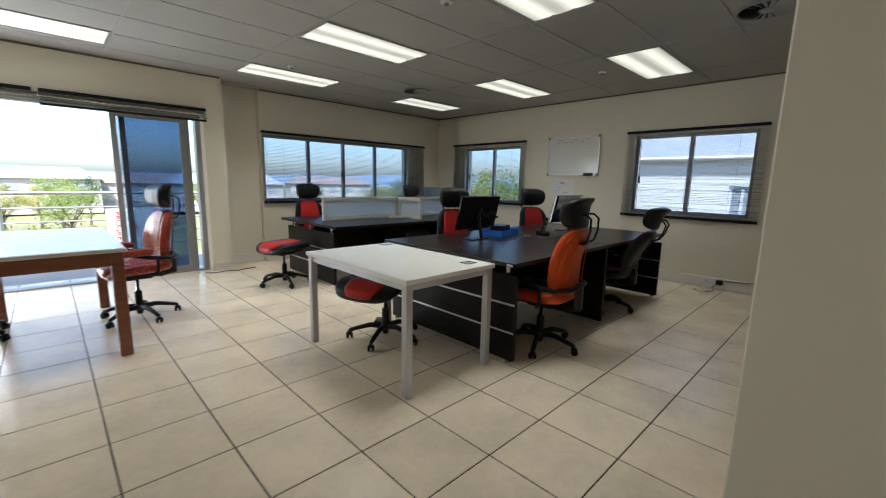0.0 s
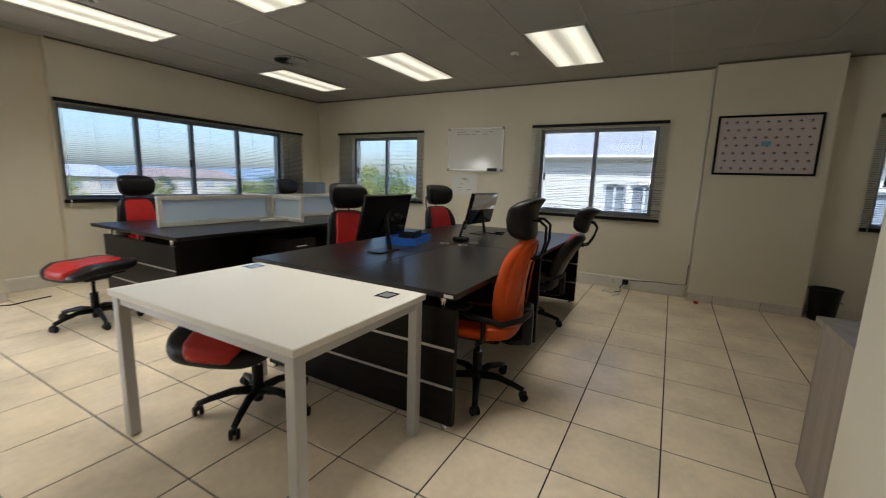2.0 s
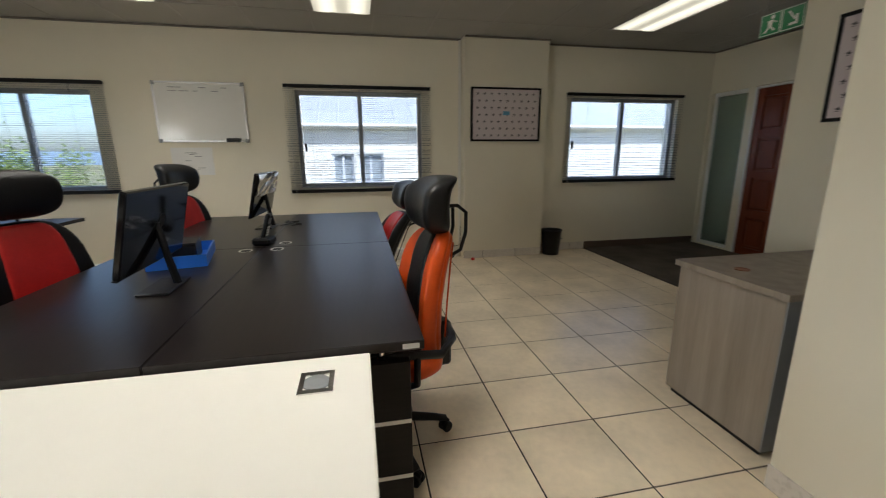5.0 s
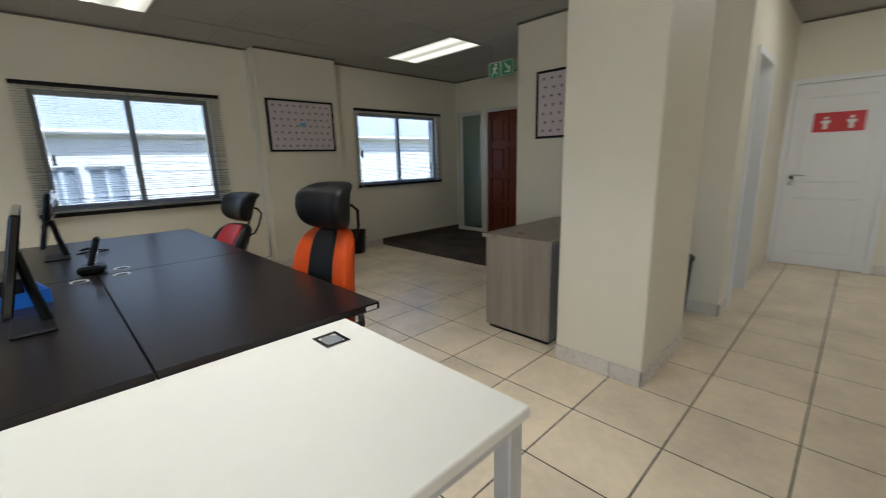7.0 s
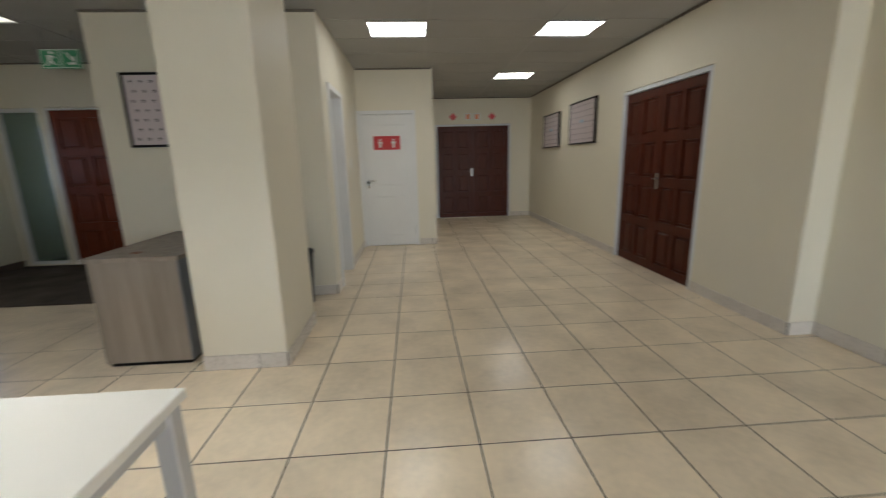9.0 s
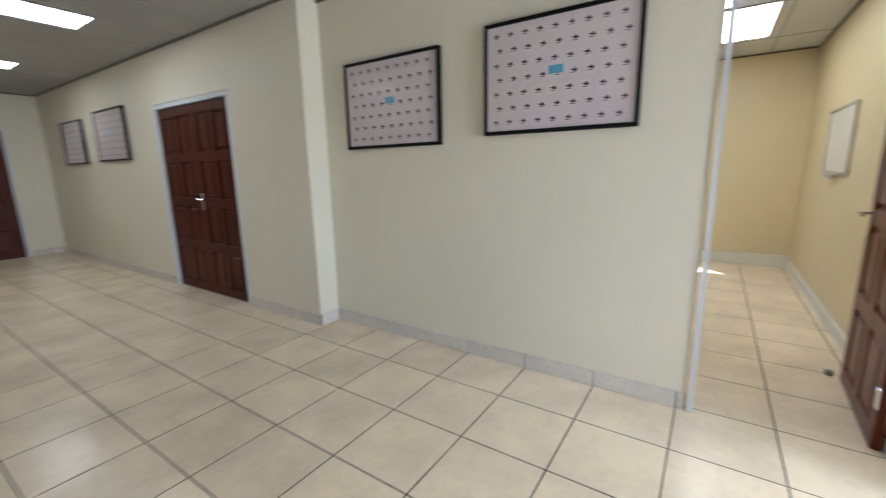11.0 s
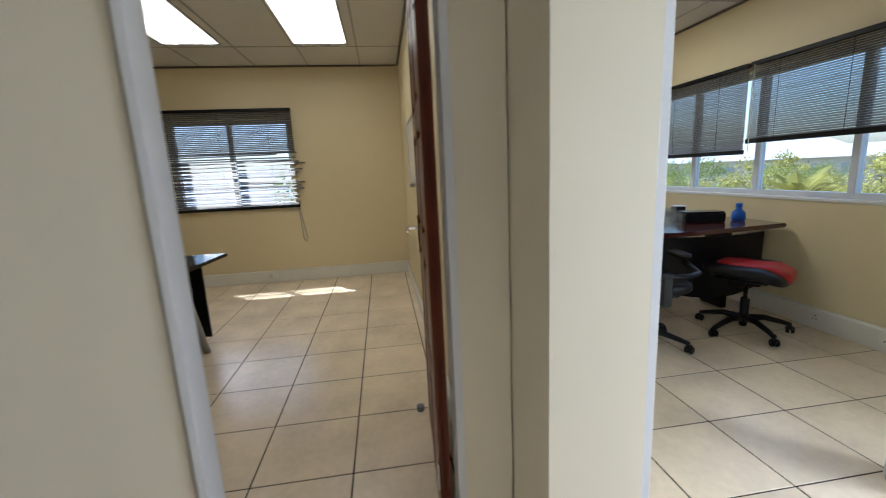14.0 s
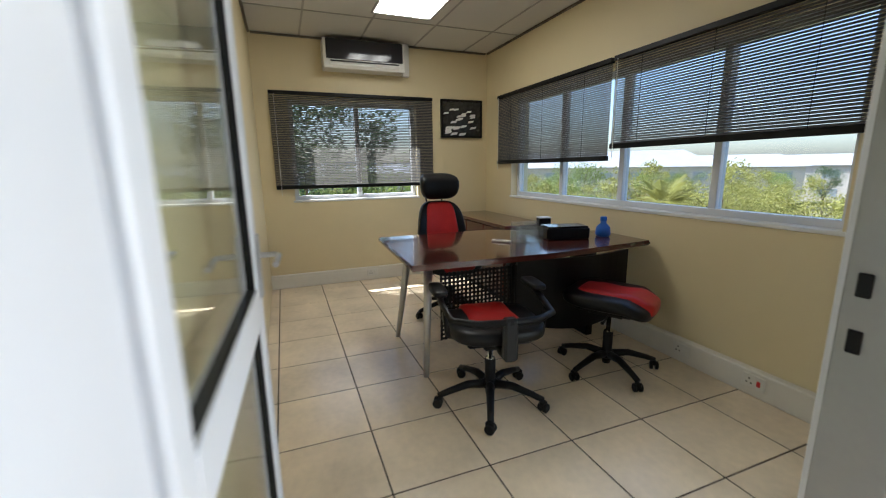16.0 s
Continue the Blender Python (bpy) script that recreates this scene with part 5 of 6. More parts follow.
monitor(1.57, 1.43, 1, "black monitor turned away on the desk")
monitor(3.06, 1.32, -3, "black monitor with crumpled plastic film", True)
ob = thing("blue_tray", (2.04, 1.58, 0.765), 12, "bright blue plastic desk tray", "tray")
bm = bx(-0.20, 0.20, -0.13, 0.13, 0.0, 0.006)
for a in ((-0.20, 0.20, -0.13, -0.122), (-0.20, 0.20, 0.122, 0.13), (-0.20, -0.192, -0.122, 0.122), (0.192, 0.20, -0.122, 0.122)):
    ico(bm, (a[0], a[2], 0.006), (a[1], a[3], 0.06))
part("tray", bm, BLUEPL, ob)
ob = thing("black_box", (2.06, 1.58, 0.772), 12, "small black box in the blue tray", "box")
part("body", bx(-0.11, 0.09, -0.07, 0.07, 0.0, 0.085, 0.006), BLACKPL, ob)
part("lid", bx(-0.112, 0.092, -0.072, 0.072, 0.085, 0.095, 0.003), BLACKLEA, ob)
ob = thing("cordless_phone", (2.36, 1.24, 0.765), -12, "black cordless phone in its charging cradle", "phone")
part("cradle", bx(-0.06, 0.06, -0.05, 0.06, 0, 0.045, 0.012), BLACKPL, ob)
hs = part("handset", bx(-0.025, 0.025, -0.014, 0.014, 0.0, 0.17, 0.009), BLACKPL, ob)
hs.matrix_basis = pose(0, 0.01, 0.03, 18, 0, 0)
part("display", bx(-0.018, 0.018, -0.016, -0.0135, 0.11, 0.145), GREYPL, hs, "small grey display")
bm = bmesh.new()
for r_ in range(4):
    for c_ in range(3):
        ico(bm, (-0.017 + 0.013 * c_, -0.0165, 0.03 + 0.017 * r_), (-0.008 + 0.013 * c_, -0.0135, 0.04 + 0.017 * r_))
part("keypad", bm, PLASTICW, hs)
ob = thing("cable", (3.05, 1.27, 0.77), 0, "black cable tangle behind the monitor", "cable")
part("wire", tube([(0, 0, 0), (0.08, -0.10, 0.004), (0.0, -0.16, 0.004), (-0.08, -0.10, 0.01), (0.03, -0.06, 0.03), (0.12, -0.02, 0.004), (0.16, -0.12, 0.004)], 0.005, 6), BLACKPL, ob)

# red brown table
ob = thing("wooden_table", (0, 0, 0), 0, "red brown wooden table with pale glossy top", "table")
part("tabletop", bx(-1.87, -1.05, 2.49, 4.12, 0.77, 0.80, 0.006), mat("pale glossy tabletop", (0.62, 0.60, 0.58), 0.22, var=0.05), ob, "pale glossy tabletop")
bm = bx(-1.82, -1.10, 2.535, 2.56, 0.67, 0.77)
bx(-1.82, -1.10, 4.05, 4.075, 0.67, 0.77, 0, bm)
bx(-1.82, -1.795, 2.56, 4.05, 0.67, 0.77, 0, bm)
bx(-1.125, -1.10, 2.56, 4.05, 0.67, 0.77, 0, bm)
part("apron", bm, REDWOOD, ob)
for x in (-1.85, -1.145):
    for y in (2.51, 4.025):
        part("leg", bx(x, x + 0.075, y, y + 0.075, 0, 0.77, 0.006), REDWOOD, ob)

# grey counter by the pillar
ob = thing("grey_cabinet", (0, 0, 0), 0, "grey ash laminate cabinet beside the pillar", "cabinet")
part("top", bx(0.905, 1.50, -2.05, -0.97, 0.725, 0.755, 0.002), GREYWOOD, ob)
part("body", bx(0.925, 1.48, -2.03, -0.99, 0.03, 0.725, 0.002), GREYWOOD, ob)
part("plinth", bx(0.94, 1.46, -2.01, -1.01, 0.0, 0.03), BLACKPL, ob)
part("dark_side", bx(0.918, 0.926, -2.03, -0.992, 0.03, 0.725), GREYPL, ob, "dark grey side panel")
part("cable_ring", lathe([(0.025, 0.755), (0.032, 0.758), (0.032, 0.7555)], 20, at=(1.25, -1.12, 0)), REDWOOD, ob)
# low dark cabinet behind the pillar, put in as a round bin
ob = thing("dark_bin", (0.52, -2.15, 0), 0, "low dark cabinet behind the pillar, built as a round bin", "bin")
part("body", lathe([(0.13, 0), (0.16, 0.48), (0.168, 0.49), (0.168, 0.51), (0.15, 0.51), (0.12, 0.03)], 26), BLACKPL, ob, smooth=True)

# ---- corner office ----
ob = thing("office_desk", (0, 0, 0), 0, "polished mahogany desk with angled silver legs", "desk")
part("desktop", prism([(-6.08, 3.86), (-5.06, 3.82), (-5.02, 4.75), (-5.10, 5.60), (-5.62, 5.60), (-6.06, 4.80)], 0.735, 0.770, 0.010), MAHOG, ob)
for x0, x1 in ((-5.92, -5.80), (-5.24, -5.36)):
    part("leg", tube([(x0, 3.95, 0.0), (x1, 4.02, 0.70)], [0.018, 0.030], 10), SILVER, ob, "angled silver tube leg", True)
part("leg_head", bx(-5.86, -5.28, 3.98, 4.05, 0.685, 0.735, 0.015), BLACKPL, ob)
part("leg", bx(-5.60, -5.36, 5.30, 5.36, 0.0, 0.735, 0.006), BLACKPANEL, ob)
part("beam", bx(-5.66, -5.58, 4.05, 5.30, 0.65, 0.70, 0.006), BLACKPL, ob)
bm = bmesh.new()
for k in range(20):
    y = 4.06 + 0.028 * k
    ico(bm, (-5.262, y, 0.22), (-5.256, y + 0.014, 0.66))
for k in range(16):
    z = 0.22 + 0.028 * k
    ico(bm, (-5.2655, 4.06, z), (-5.2625, 4.61, z + 0.014))
tagged(part("mesh_screen", bm, MESHM, ob, "black perforated modesty screen"), kind="stuff")
bm = bmesh.new()
seg = 14
prev = None
for k in range(seg + 1):
    a = k / seg
    y = 4.61 + 0.92 * a
    x = -5.26 + 0.10 * math.sin(a * math.pi * 0.9)
    cur = [bm.verts.new((x, y, 0.24 - 0.06 * math.sin(a * math.pi))), bm.verts.new((x, y, 0.69)), bm.verts.new((x - 0.02, y, 0.69)), bm.verts.new((x - 0.02, y, 0.24 - 0.06 * math.sin(a * math.pi)))]
    if prev:
        for q in range(4):
            bm.faces.new((prev[q], prev[(q + 1) % 4], cur[(q + 1) % 4], cur[q]))
    else:
        bm.faces.new(cur)
    prev = cur
bm.faces.new(prev[::-1])
part("modesty_panel", bm, BLACKPL, ob, "curved black front panel")
part("centre_post", bx(-5.40, -5.33, 4.60, 4.68, 0.0, 0.735, 0.006), BLACKPL, ob)
ob = thing("credenza", (0, 0, 0), 0, "mahogany side cabinet under the window", "cabinet")
part("top", bx(-7.60, -6.24, 5.08, 5.57, 0.725, 0.755, 0.006), MAHOG, ob)
part("body", bx(-7.56, -6.28, 5.11, 5.57, 0.05, 0.725, 0.004), MAHOG, ob)
for k in range(3):
    d = part("door", bx(-7.55 + 0.422 * k, -7.14 + 0.422 * k, 5.092, 5.109, 0.07, 0.715, 0.003), MAHOG, ob)
    part("handle", lathe([(0.010, -0.02), (0.012, -0.012), (0.006, 0.0)], 10, at=(-7.18 + 0.422 * k, 5.092, 0.5), axis='y'), CHROME, d)
part("plinth", bx(-7.54, -6.30, 5.13, 5.55, 0.0, 0.05), BLACKPL, ob)
ACRYL = pane_mat("clear acrylic", (0.90, 0.93, 0.93), 0.15, 0.14, (0.8, 0.85, 0.85))
ob = thing("paper_holder", (-5.42, 4.78, 0.770), 80, "clear acrylic desk file holder", "file holder")
part("sheet", bx(-0.10, 0.10, -0.05, -0.046, 0, 0.12), ACRYL, ob)
part("sheet", bx(-0.10, 0.10, 0.046, 0.05, 0, 0.14), ACRYL, ob)
part("base", bx(-0.10, 0.10, -0.046, 0.046, 0, 0.006), ACRYL, ob)
ob = thing("black_device", (-5.45, 5.12, 0.770), 75, "flat black router box on the desk", "router")
part("body", bx(-0.16, 0.16, -0.09, 0.09, 0.0, 0.085, 0.010), BLACKPL, ob)
part("lid", bx(-0.15, 0.15, -0.08, 0.08, 0.085, 0.095, 0.004), GLASSY, ob)
ob = thing("small_box", (-5.85, 5.22, 0.770), 75, "small dark box on the desk", "box")
part("body", bx(-0.05, 0.05, -0.04, 0.04, 0, 0.10, 0.005), BLACKPL, ob)
part("lid", bx(-0.052, 0.052, -0.042, 0.042, 0.10, 0.108, 0.002), PLASTICW, ob)
ob = thing("blue_bottle", (-5.38, 5.42, 0.770), 0, "squat blue plastic bottle on the desk", "bottle")
part("body", lathe([(0.045, 0), (0.055, 0.02), (0.05, 0.07), (0.022, 0.10), (0.020, 0.12)], 20), BLUEPL, ob, smooth=True)
part("cap", lathe([(0.024, 0.118), (0.024, 0.145), (0.018, 0.15)], 16), BLUEPL, ob)
ob = thing("remote", (-5.50, 4.62, 0.770), 40, "small white remote control on the desk", "remote control")
part("body", bx(-0.07, 0.07, -0.02, 0.02, 0, 0.016, 0.006), PLASTICW, ob)
part("buttons", bx(-0.04, 0.02, -0.012, 0.012, 0.016, 0.018), GREYPL, ob)
ob = thing("air_conditioner", (-7.72, 4.12, 2.455), 90, "wall air conditioner with dark mirrored front", "air conditioner")
part("case", bx(-0.43, 0.43, -0.20, 0.0, -0.15, 0.145, 0.02, seg=2), PLASTICW, ob)
part("front", bx(-0.40, 0.40, -0.212, -0.198, -0.06, 0.135, 0.004), ACDARK, ob, "dark mirrored front panel")
part("louvre", bx(-0.37, 0.37, -0.208, -0.19, -0.125, -0.085, 0.006), PLASTICW, ob)
part("slot", bx(-0.36, 0.36, -0.2035, -0.199, -0.083, -0.070), BLACKPL, ob)
ob = thing("pipe_cover", (-7.72, 4.60, 2.46), 90, "white air conditioner pipe cover", "pipe cover")
part("cover", bx(-0.045, 0.035, -0.06, 0, -0.16, 0.178, 0.006), PLASTICW, ob)
ob = thing("framed_picture", (-7.70, 5.29, 1.868), 90, "black framed picture of dark and white shapes", "picture")
bm = bmesh.new()
for a in ((-0.27, 0.27, -0.22, -0.195), (-0.27, 0.27, 0.195, 0.22), (-0.27, -0.245, -0.195, 0.195), (0.245, 0.27, -0.195, 0.195)):
    bx(a[0], a[1], -0.02, 0.018, a[2], a[3], 0.003, bm)
part("frame", bm, FRAMEBLK, ob)
part("sheet", bx(-0.245, 0.245, -0.008, 0.0, -0.195, 0.195), mat("dark grey print", (0.03, 0.03, 0.03), 0.2, var=0.8, scale=20, coat=0.4), ob)
bm = bmesh.new()
for k in range(26):
    x, z = rnd.uniform(-0.22, 0.16), rnd.uniform(-0.18, 0.13)
    s = 0.035 + 0.05 * (0.13 - z)
    bm.faces.new([bm.verts.new((x + a * s, -0.0085 - 0.0001 * k, z + b * s)) for a, b in ((-1, -0.45), (0.7, -0.2), (1, 0.35), (-0.6, 0.2))])
part("shapes", bm, WHITEP, ob, "pale printed shapes")

# ---- yellow room desk ----
ob = thing("glass_top_desk", (0, 0, 0), 0, "black glossy desk with splayed grey legs", "desk")
part("desktop", prism([(-5.62, 1.20), (-5.02, 1.14), (-4.95, 0.6), (-4.90, -0.40), (-5.70, -0.40)], 0.735, 0.760, 0.006), GLASSY, ob)
for x1 in (-5.00, -5.53):
    part("leg", tube([(x1, 0.98, 0.0), (-5.24 + (x1 + 5.26) * 0.12, 0.98, 0.70)], [0.026, 0.030], 10), ALUF, ob, "splayed grey tube leg", True)
part("leg_head", bx(-5.36, -5.14, 0.93, 1.03, 0.69, 0.735, 0.012), ALUF, ob)
part("side_panel", bx(-5.29, -5.25, 0.15, 0.93, 0.05, 0.69, 0.004), BLACKPL, ob)
part("modesty_panel", bx(-5.62, -5.60, -0.38, 1.0, 0.10, 0.69, 0.004), BLACKPL, ob)
for x1 in (-5.00, -5.53):
    part("leg", tube([(x1, -0.25, 0.0), (-5.26, -0.25, 0.70)], [0.026, 0.030], 10), ALUF, ob, "splayed grey tube leg", True)
part("carpet_tiles", bx(2.18, E, -4.20, -2.41, 0.003, 0.010), CARPET).name = "carpet"
tagged(bpy.data.objects["carpet"], "dark grey brown carpet in the entry", "carpet", kind="structure")
ob = thing("carpet_skirting", (0, 0, 0), 0, "dark brown skirting in the entry", "baseboard", kind="structure")
part("strip", bx(E - 0.012, E - 0.0005, -4.19, -2.42, 0.011, 0.10), mat("brown skirting", (0.10, 0.07, 0.05), 0.5), ob)
part("strip", bx(2.19, 3.28, -4.1995, -4.188, 0.011, 0.10), bpy.data.materials["brown skirting"], ob)

# ---- outdoors ----
GZ = -4.6
GRASS = mat("dry grass ground", (0.16, 0.15, 0.07), 0.95, var=0.5, scale=0.08)
ASPH = mat("asphalt", (0.055, 0.055, 0.058), 0.9, var=0.2, scale=1.0)
PLAST = mat("white plaster facade", (0.76, 0.73, 0.67), 0.8, var=0.06, scale=0.6)
# white plaster darkened in colour so the far buildings do not glare
FARWALL = mat("dimmed far plaster facade", (0.46, 0.42, 0.37), 0.85, var=0.12, scale=0.3)
ROOFG = mat("grey sheet roof", (0.30, 0.315, 0.34), 0.6, var=0.1, scale=1.0)
# red roof colour is greyed and paled to put in the far haze
ROOFR = mat("roof tile red greyed for haze", (0.22, 0.17, 0.155), 0.8, var=0.25, scale=2.0)
WINDARK = mat("dark facade window", (0.30, 0.33, 0.36), 0.1, var=0.2)
CONC = mat("balcony concrete", (0.38, 0.36, 0.33), 0.8, var=0.15, scale=2.0, bump=0.3, bscale=40)
STEEL = mat("galvanised rail", (0.45, 0.46, 0.47), 0.4, 0.6, var=0.08)
BARK = mat("bark", (0.10, 0.075, 0.05), 0.9, var=0.4, scale=8, bump=0.6, bscale=20)
def leaf_mat(name, col):
    m = mat(name, col, 0.6, var=0.5, scale=1.2, spread=0.4, spec=0.2)
    nt = m.node_tree
    tl, mx = nt.nodes.new("ShaderNodeBsdfTranslucent"), nt.nodes.new("ShaderNodeMixShader")
    p = nt.nodes["Principled BSDF"]
    nt.links.new(p.inputs["Base Color"].links[0].from_socket, tl.inputs[0])
    mx.inputs[0].default_value = 0.45
    nt.links.new(p.outputs[0], mx.inputs[1])
    nt.links.new(tl.outputs[0], mx.inputs[2])
    nt.links.new(mx.outputs[0], nt.nodes["Material Output"].inputs[0])
    return m


LEAF1 = leaf_mat("yellow green leaves", (0.25, 0.24, 0.07))
LEAF2 = leaf_mat("fresh green leaves", (0.18, 0.22, 0.065))
LEAF3 = leaf_mat("dark green leaves", (0.06, 0.095, 0.04))
bm = bmesh.new()
bmesh.ops.create_grid(bm, x_segments=40, y_segments=40, size=2200)
for v in bm.verts:
    r = math.hypot(v.co.x, v.co.y)
    v.co.z = GZ - min(14.0, max(0.0, (r - 60) * 0.035)) if r < 1500 else GZ - 14
struct("ground", bm, GRASS, "dry green and brown ground", "ground")
bm = bmesh.new()
ico(bm, (-60, 24, GZ - 0.2), (60, 30, GZ + 0.04))
struct("road", bm, ASPH, "grey asphalt road", "road")
# distance haze is put into the hills' blue base colour
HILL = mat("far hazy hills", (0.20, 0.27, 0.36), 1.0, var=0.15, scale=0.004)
bm = bmesh.new()
prev = None
for k in range(121):
    a = 2 * math.pi * k / 120
    h = 14 + 22 * noise.noise(Vector((math.cos(a) * 2.2, math.sin(a) * 2.2, 4.0))) + 7 * noise.noise(Vector((math.cos(a) * 9, math.sin(a) * 9, 1.0)))
    c, s = math.cos(a), math.sin(a)
    cur = [bm.verts.new((1500 * c, 1500 * s, -25)), bm.verts.new((1500 * c, 1500 * s, max(6, h) + 4)), bm.verts.new((1900 * c, 1900 * s, max(6, h) + 4))]
    if prev:
        for q in range(2):
            bm.faces.new((prev[q], cur[q], cur[q + 1], prev[q + 1]))
    prev = cur
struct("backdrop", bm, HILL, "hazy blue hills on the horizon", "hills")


def tree_template(name, label, leaf, seed, height=6.0, spread=2.3, leaves=4200):
    r = random.Random(seed)
    ob = thing(name, (0, 0, -400), 0, label, "tree", "garden trees")
    tips = []
    bm = tube([(0, 0, 0), (0.08, 0.03, height * 0.22), (-0.05, 0.08, height * 0.45)], [0.16, 0.12, 0.09], 8)
    for k in range(9):
        a, z = 2 * math.pi * k / 9 + r.uniform(-0.3, 0.3), height * r.uniform(0.28, 0.45)
        L = spread * r.uniform(0.55, 0.95)
        p = Vector((0, 0.05, z))
        q = p + Vector((math.cos(a) * L * 0.5, math.sin(a) * L * 0.5, height * r.uniform(0.12, 0.22)))
        e = q + Vector((math.cos(a) * L * 0.5, math.sin(a) * L * 0.5, height * r.uniform(0.08, 0.28)))
        tube([p, q, e], [0.06, 0.04, 0.015], 5, bm)
        tips += [q, e, e]
    tips += [Vector((r.uniform(-0.4, 0.4), r.uniform(-0.4, 0.4), height * r.uniform(0.7, 0.95))) for _ in range(6)]
    part("trunk", bm, BARK, ob)
    bm = bmesh.new()
    blobs = [(t + Vector((r.gauss(0, 0.3), r.gauss(0, 0.3), r.gauss(0, 0.25))), r.uniform(0.4, 0.95)) for t in tips for _ in range(2)]
    for k in range(leaves):
        c, rad = r.choice(blobs)
        d = Vector((r.gauss(0, 1), r.gauss(0, 1), r.gauss(0, 0.8)))
        c = c + d.normalized() * rad * (r.random() ** 0.4)
        n = Vector((r.gauss(0, 1), r.gauss(0, 1), r.gauss(0.6, 1))).normalized()
        u = n.orthogonal().normalized()
        v = n.cross(u)
        s = r.uniform(0.04, 0.10)
        bm.faces.new([bm.verts.new(c + u * a * s + v * b * s * 0.6) for a, b in ((-1, 0), (0, -1), (1, 0), (0, 1))])
    part("crown", bm, leaf, ob)
    return ob


TREES = [tree_template("tree", "leafy yellow green tree in the sun", LEAF1, 1), tree_template("tree", "leafy fresh green tree", LEAF2, 2, 6.0, 2.5, 4600), tree_template("tree", "tall dark green tree", LEAF3, 3, 7.5, 2.0, 4600)]
r = random.Random(11)
places = []
for k in range(30):
    places.append((r.uniform(-26, 14), r.uniform(11, 21), r.uniform(0.62, 0.86), r.choice((0, 0, 1))))
for k in range(28):
    places.append((r.uniform(-60, 60), r.uniform(32, 75), r.uniform(0.7, 1.0), r.choice((0, 1, 1, 2))))
for k in range(26):
    places.append((r.uniform(-40, -14), r.uniform(-12, 34), r.uniform(0.7, 1.05), r.choice((0, 1, 0))))
places += [(13.5, 12.0, 0.98, 0), (16.0, 15.5, 1.05, 1), (11.5, 13.5, 0.9, 0), (19, 14, 1.1, 1), (15, 10.0, 0.85, 0), (21, 18, 1.15, 0),
           (-15.0, 3.2, 0.95, 2), (-16.5, 6.0, 1.0, 1), (-19, 4.4, 1.25, 2), (-15.5, 9.0, 0.92, 0), (-15.6, 12.2, 0.9, 0), (-17.0, 1.2, 1.05, 1)]
for x, y, s, k in places:
    d = math.hypot(x, y)
    along = (x + 3.0) * -0.648 + (y - 3.2) * 0.762
    if -2 < along < 17 and abs((x + 3.0) * 0.762 + (y - 3.2) * 0.648) < 1.9:
        continue
    copy_thing(TREES[k], pose(x, y, GZ - max(0, (d - 60) * 0.035), 0, 0, r.uniform(0, 360)) @ Matrix.Scale(s, 4))
for t in TREES:
    t.matrix_world = pose(-30 - 6 * TREES.index(t), 14 + 3 * TREES.index(t), GZ, 0, 0, 0) @ Matrix.Scale(0.9, 4)

ob = thing("palm_tree", (-12.2, 13.9, GZ), 0, "tall palm with drooping dry fronds", "tree")
part("trunk", tube([(0, 0, 0), (0.1, 0, 2.0), (0.05, 0.05, 4.6)], [0.28, 0.22, 0.24], 12), BARK, ob)
bm, bd = bmesh.new(), bmesh.new()
for k in range(60):
    dry = k >= 42
    a, el = k * 2.4, (r.uniform(-1.25, -0.6) if dry else r.uniform(-0.25, 1.25))
    L = r.uniform(1.1, 1.7)
    o = Vector((0.05, 0.05, 4.6))
    dirv = Vector((math.cos(a) * math.cos(el), math.sin(a) * math.cos(el), math.sin(el)))
    side = Vector((-math.sin(a), math.cos(a), 0))
    for j in range(16):
        u = 0.25 + 0.75 * j / 15
        c = o + dirv * L * u + Vector((0, 0, -0.5 * u * u))
        for s in (-1, 1):
            tip = c + (side * s * 0.75 + dirv * 0.7).normalized() * 0.55 * (1.15 - u) + Vector((0, 0, -0.10))
            w = dirv * 0.025
            (bd if dry else bm).faces.new([(bd if dry else bm).verts.new(q) for q in (c - w, c + w, tip)])
part("fronds", bm, LEAF1, ob)
part("dry_fronds", bd, mat("dry palm frond", (0.20, 0.13, 0.06), 0.8, var=0.3), ob, "brown hanging dry fronds")


def house(x, y, w, d, h, rz, roof_mat, z=GZ, rows=2, cols=5, label="low white apartment block with tiled roof"):
    ob = thing("building", (x, y, z), rz, label, "building", "far buildings")
    part("wall", bx(-w / 2, w / 2, -d / 2, d / 2, 0, h), FARWALL, ob)
    bm = bmesh.new()
    e = 0.5
    v = [bm.verts.new(p) for p in ((-w / 2 - e, -d / 2 - e, h), (w / 2 + e, -d / 2 - e, h), (w / 2 + e, d / 2 + e, h), (-w / 2 - e, d / 2 + e, h), (-w / 2 + d * 0.3, 0, h + d * 0.22), (w / 2 - d * 0.3, 0, h + d * 0.22))]
    for f in ((0, 1, 5, 4), (1, 2, 5), (2, 3, 4, 5), (3, 0, 4), (3, 2, 1, 0)):
        bm.faces.new([v[i] for i in f])
    part("roof", bm, roof_mat, ob)
    for i in range(rows):
        for j in range(cols):
            xx, zz = -w / 2 + w * (j + 0.5) / cols, h * (i + 0.32) / rows
            part("window", bx(xx - w / cols * 0.22, xx + w / cols * 0.22, -d / 2 - 0.06, -d / 2 + 0.02, zz, zz + h / rows * 0.42), WINDARK, ob)


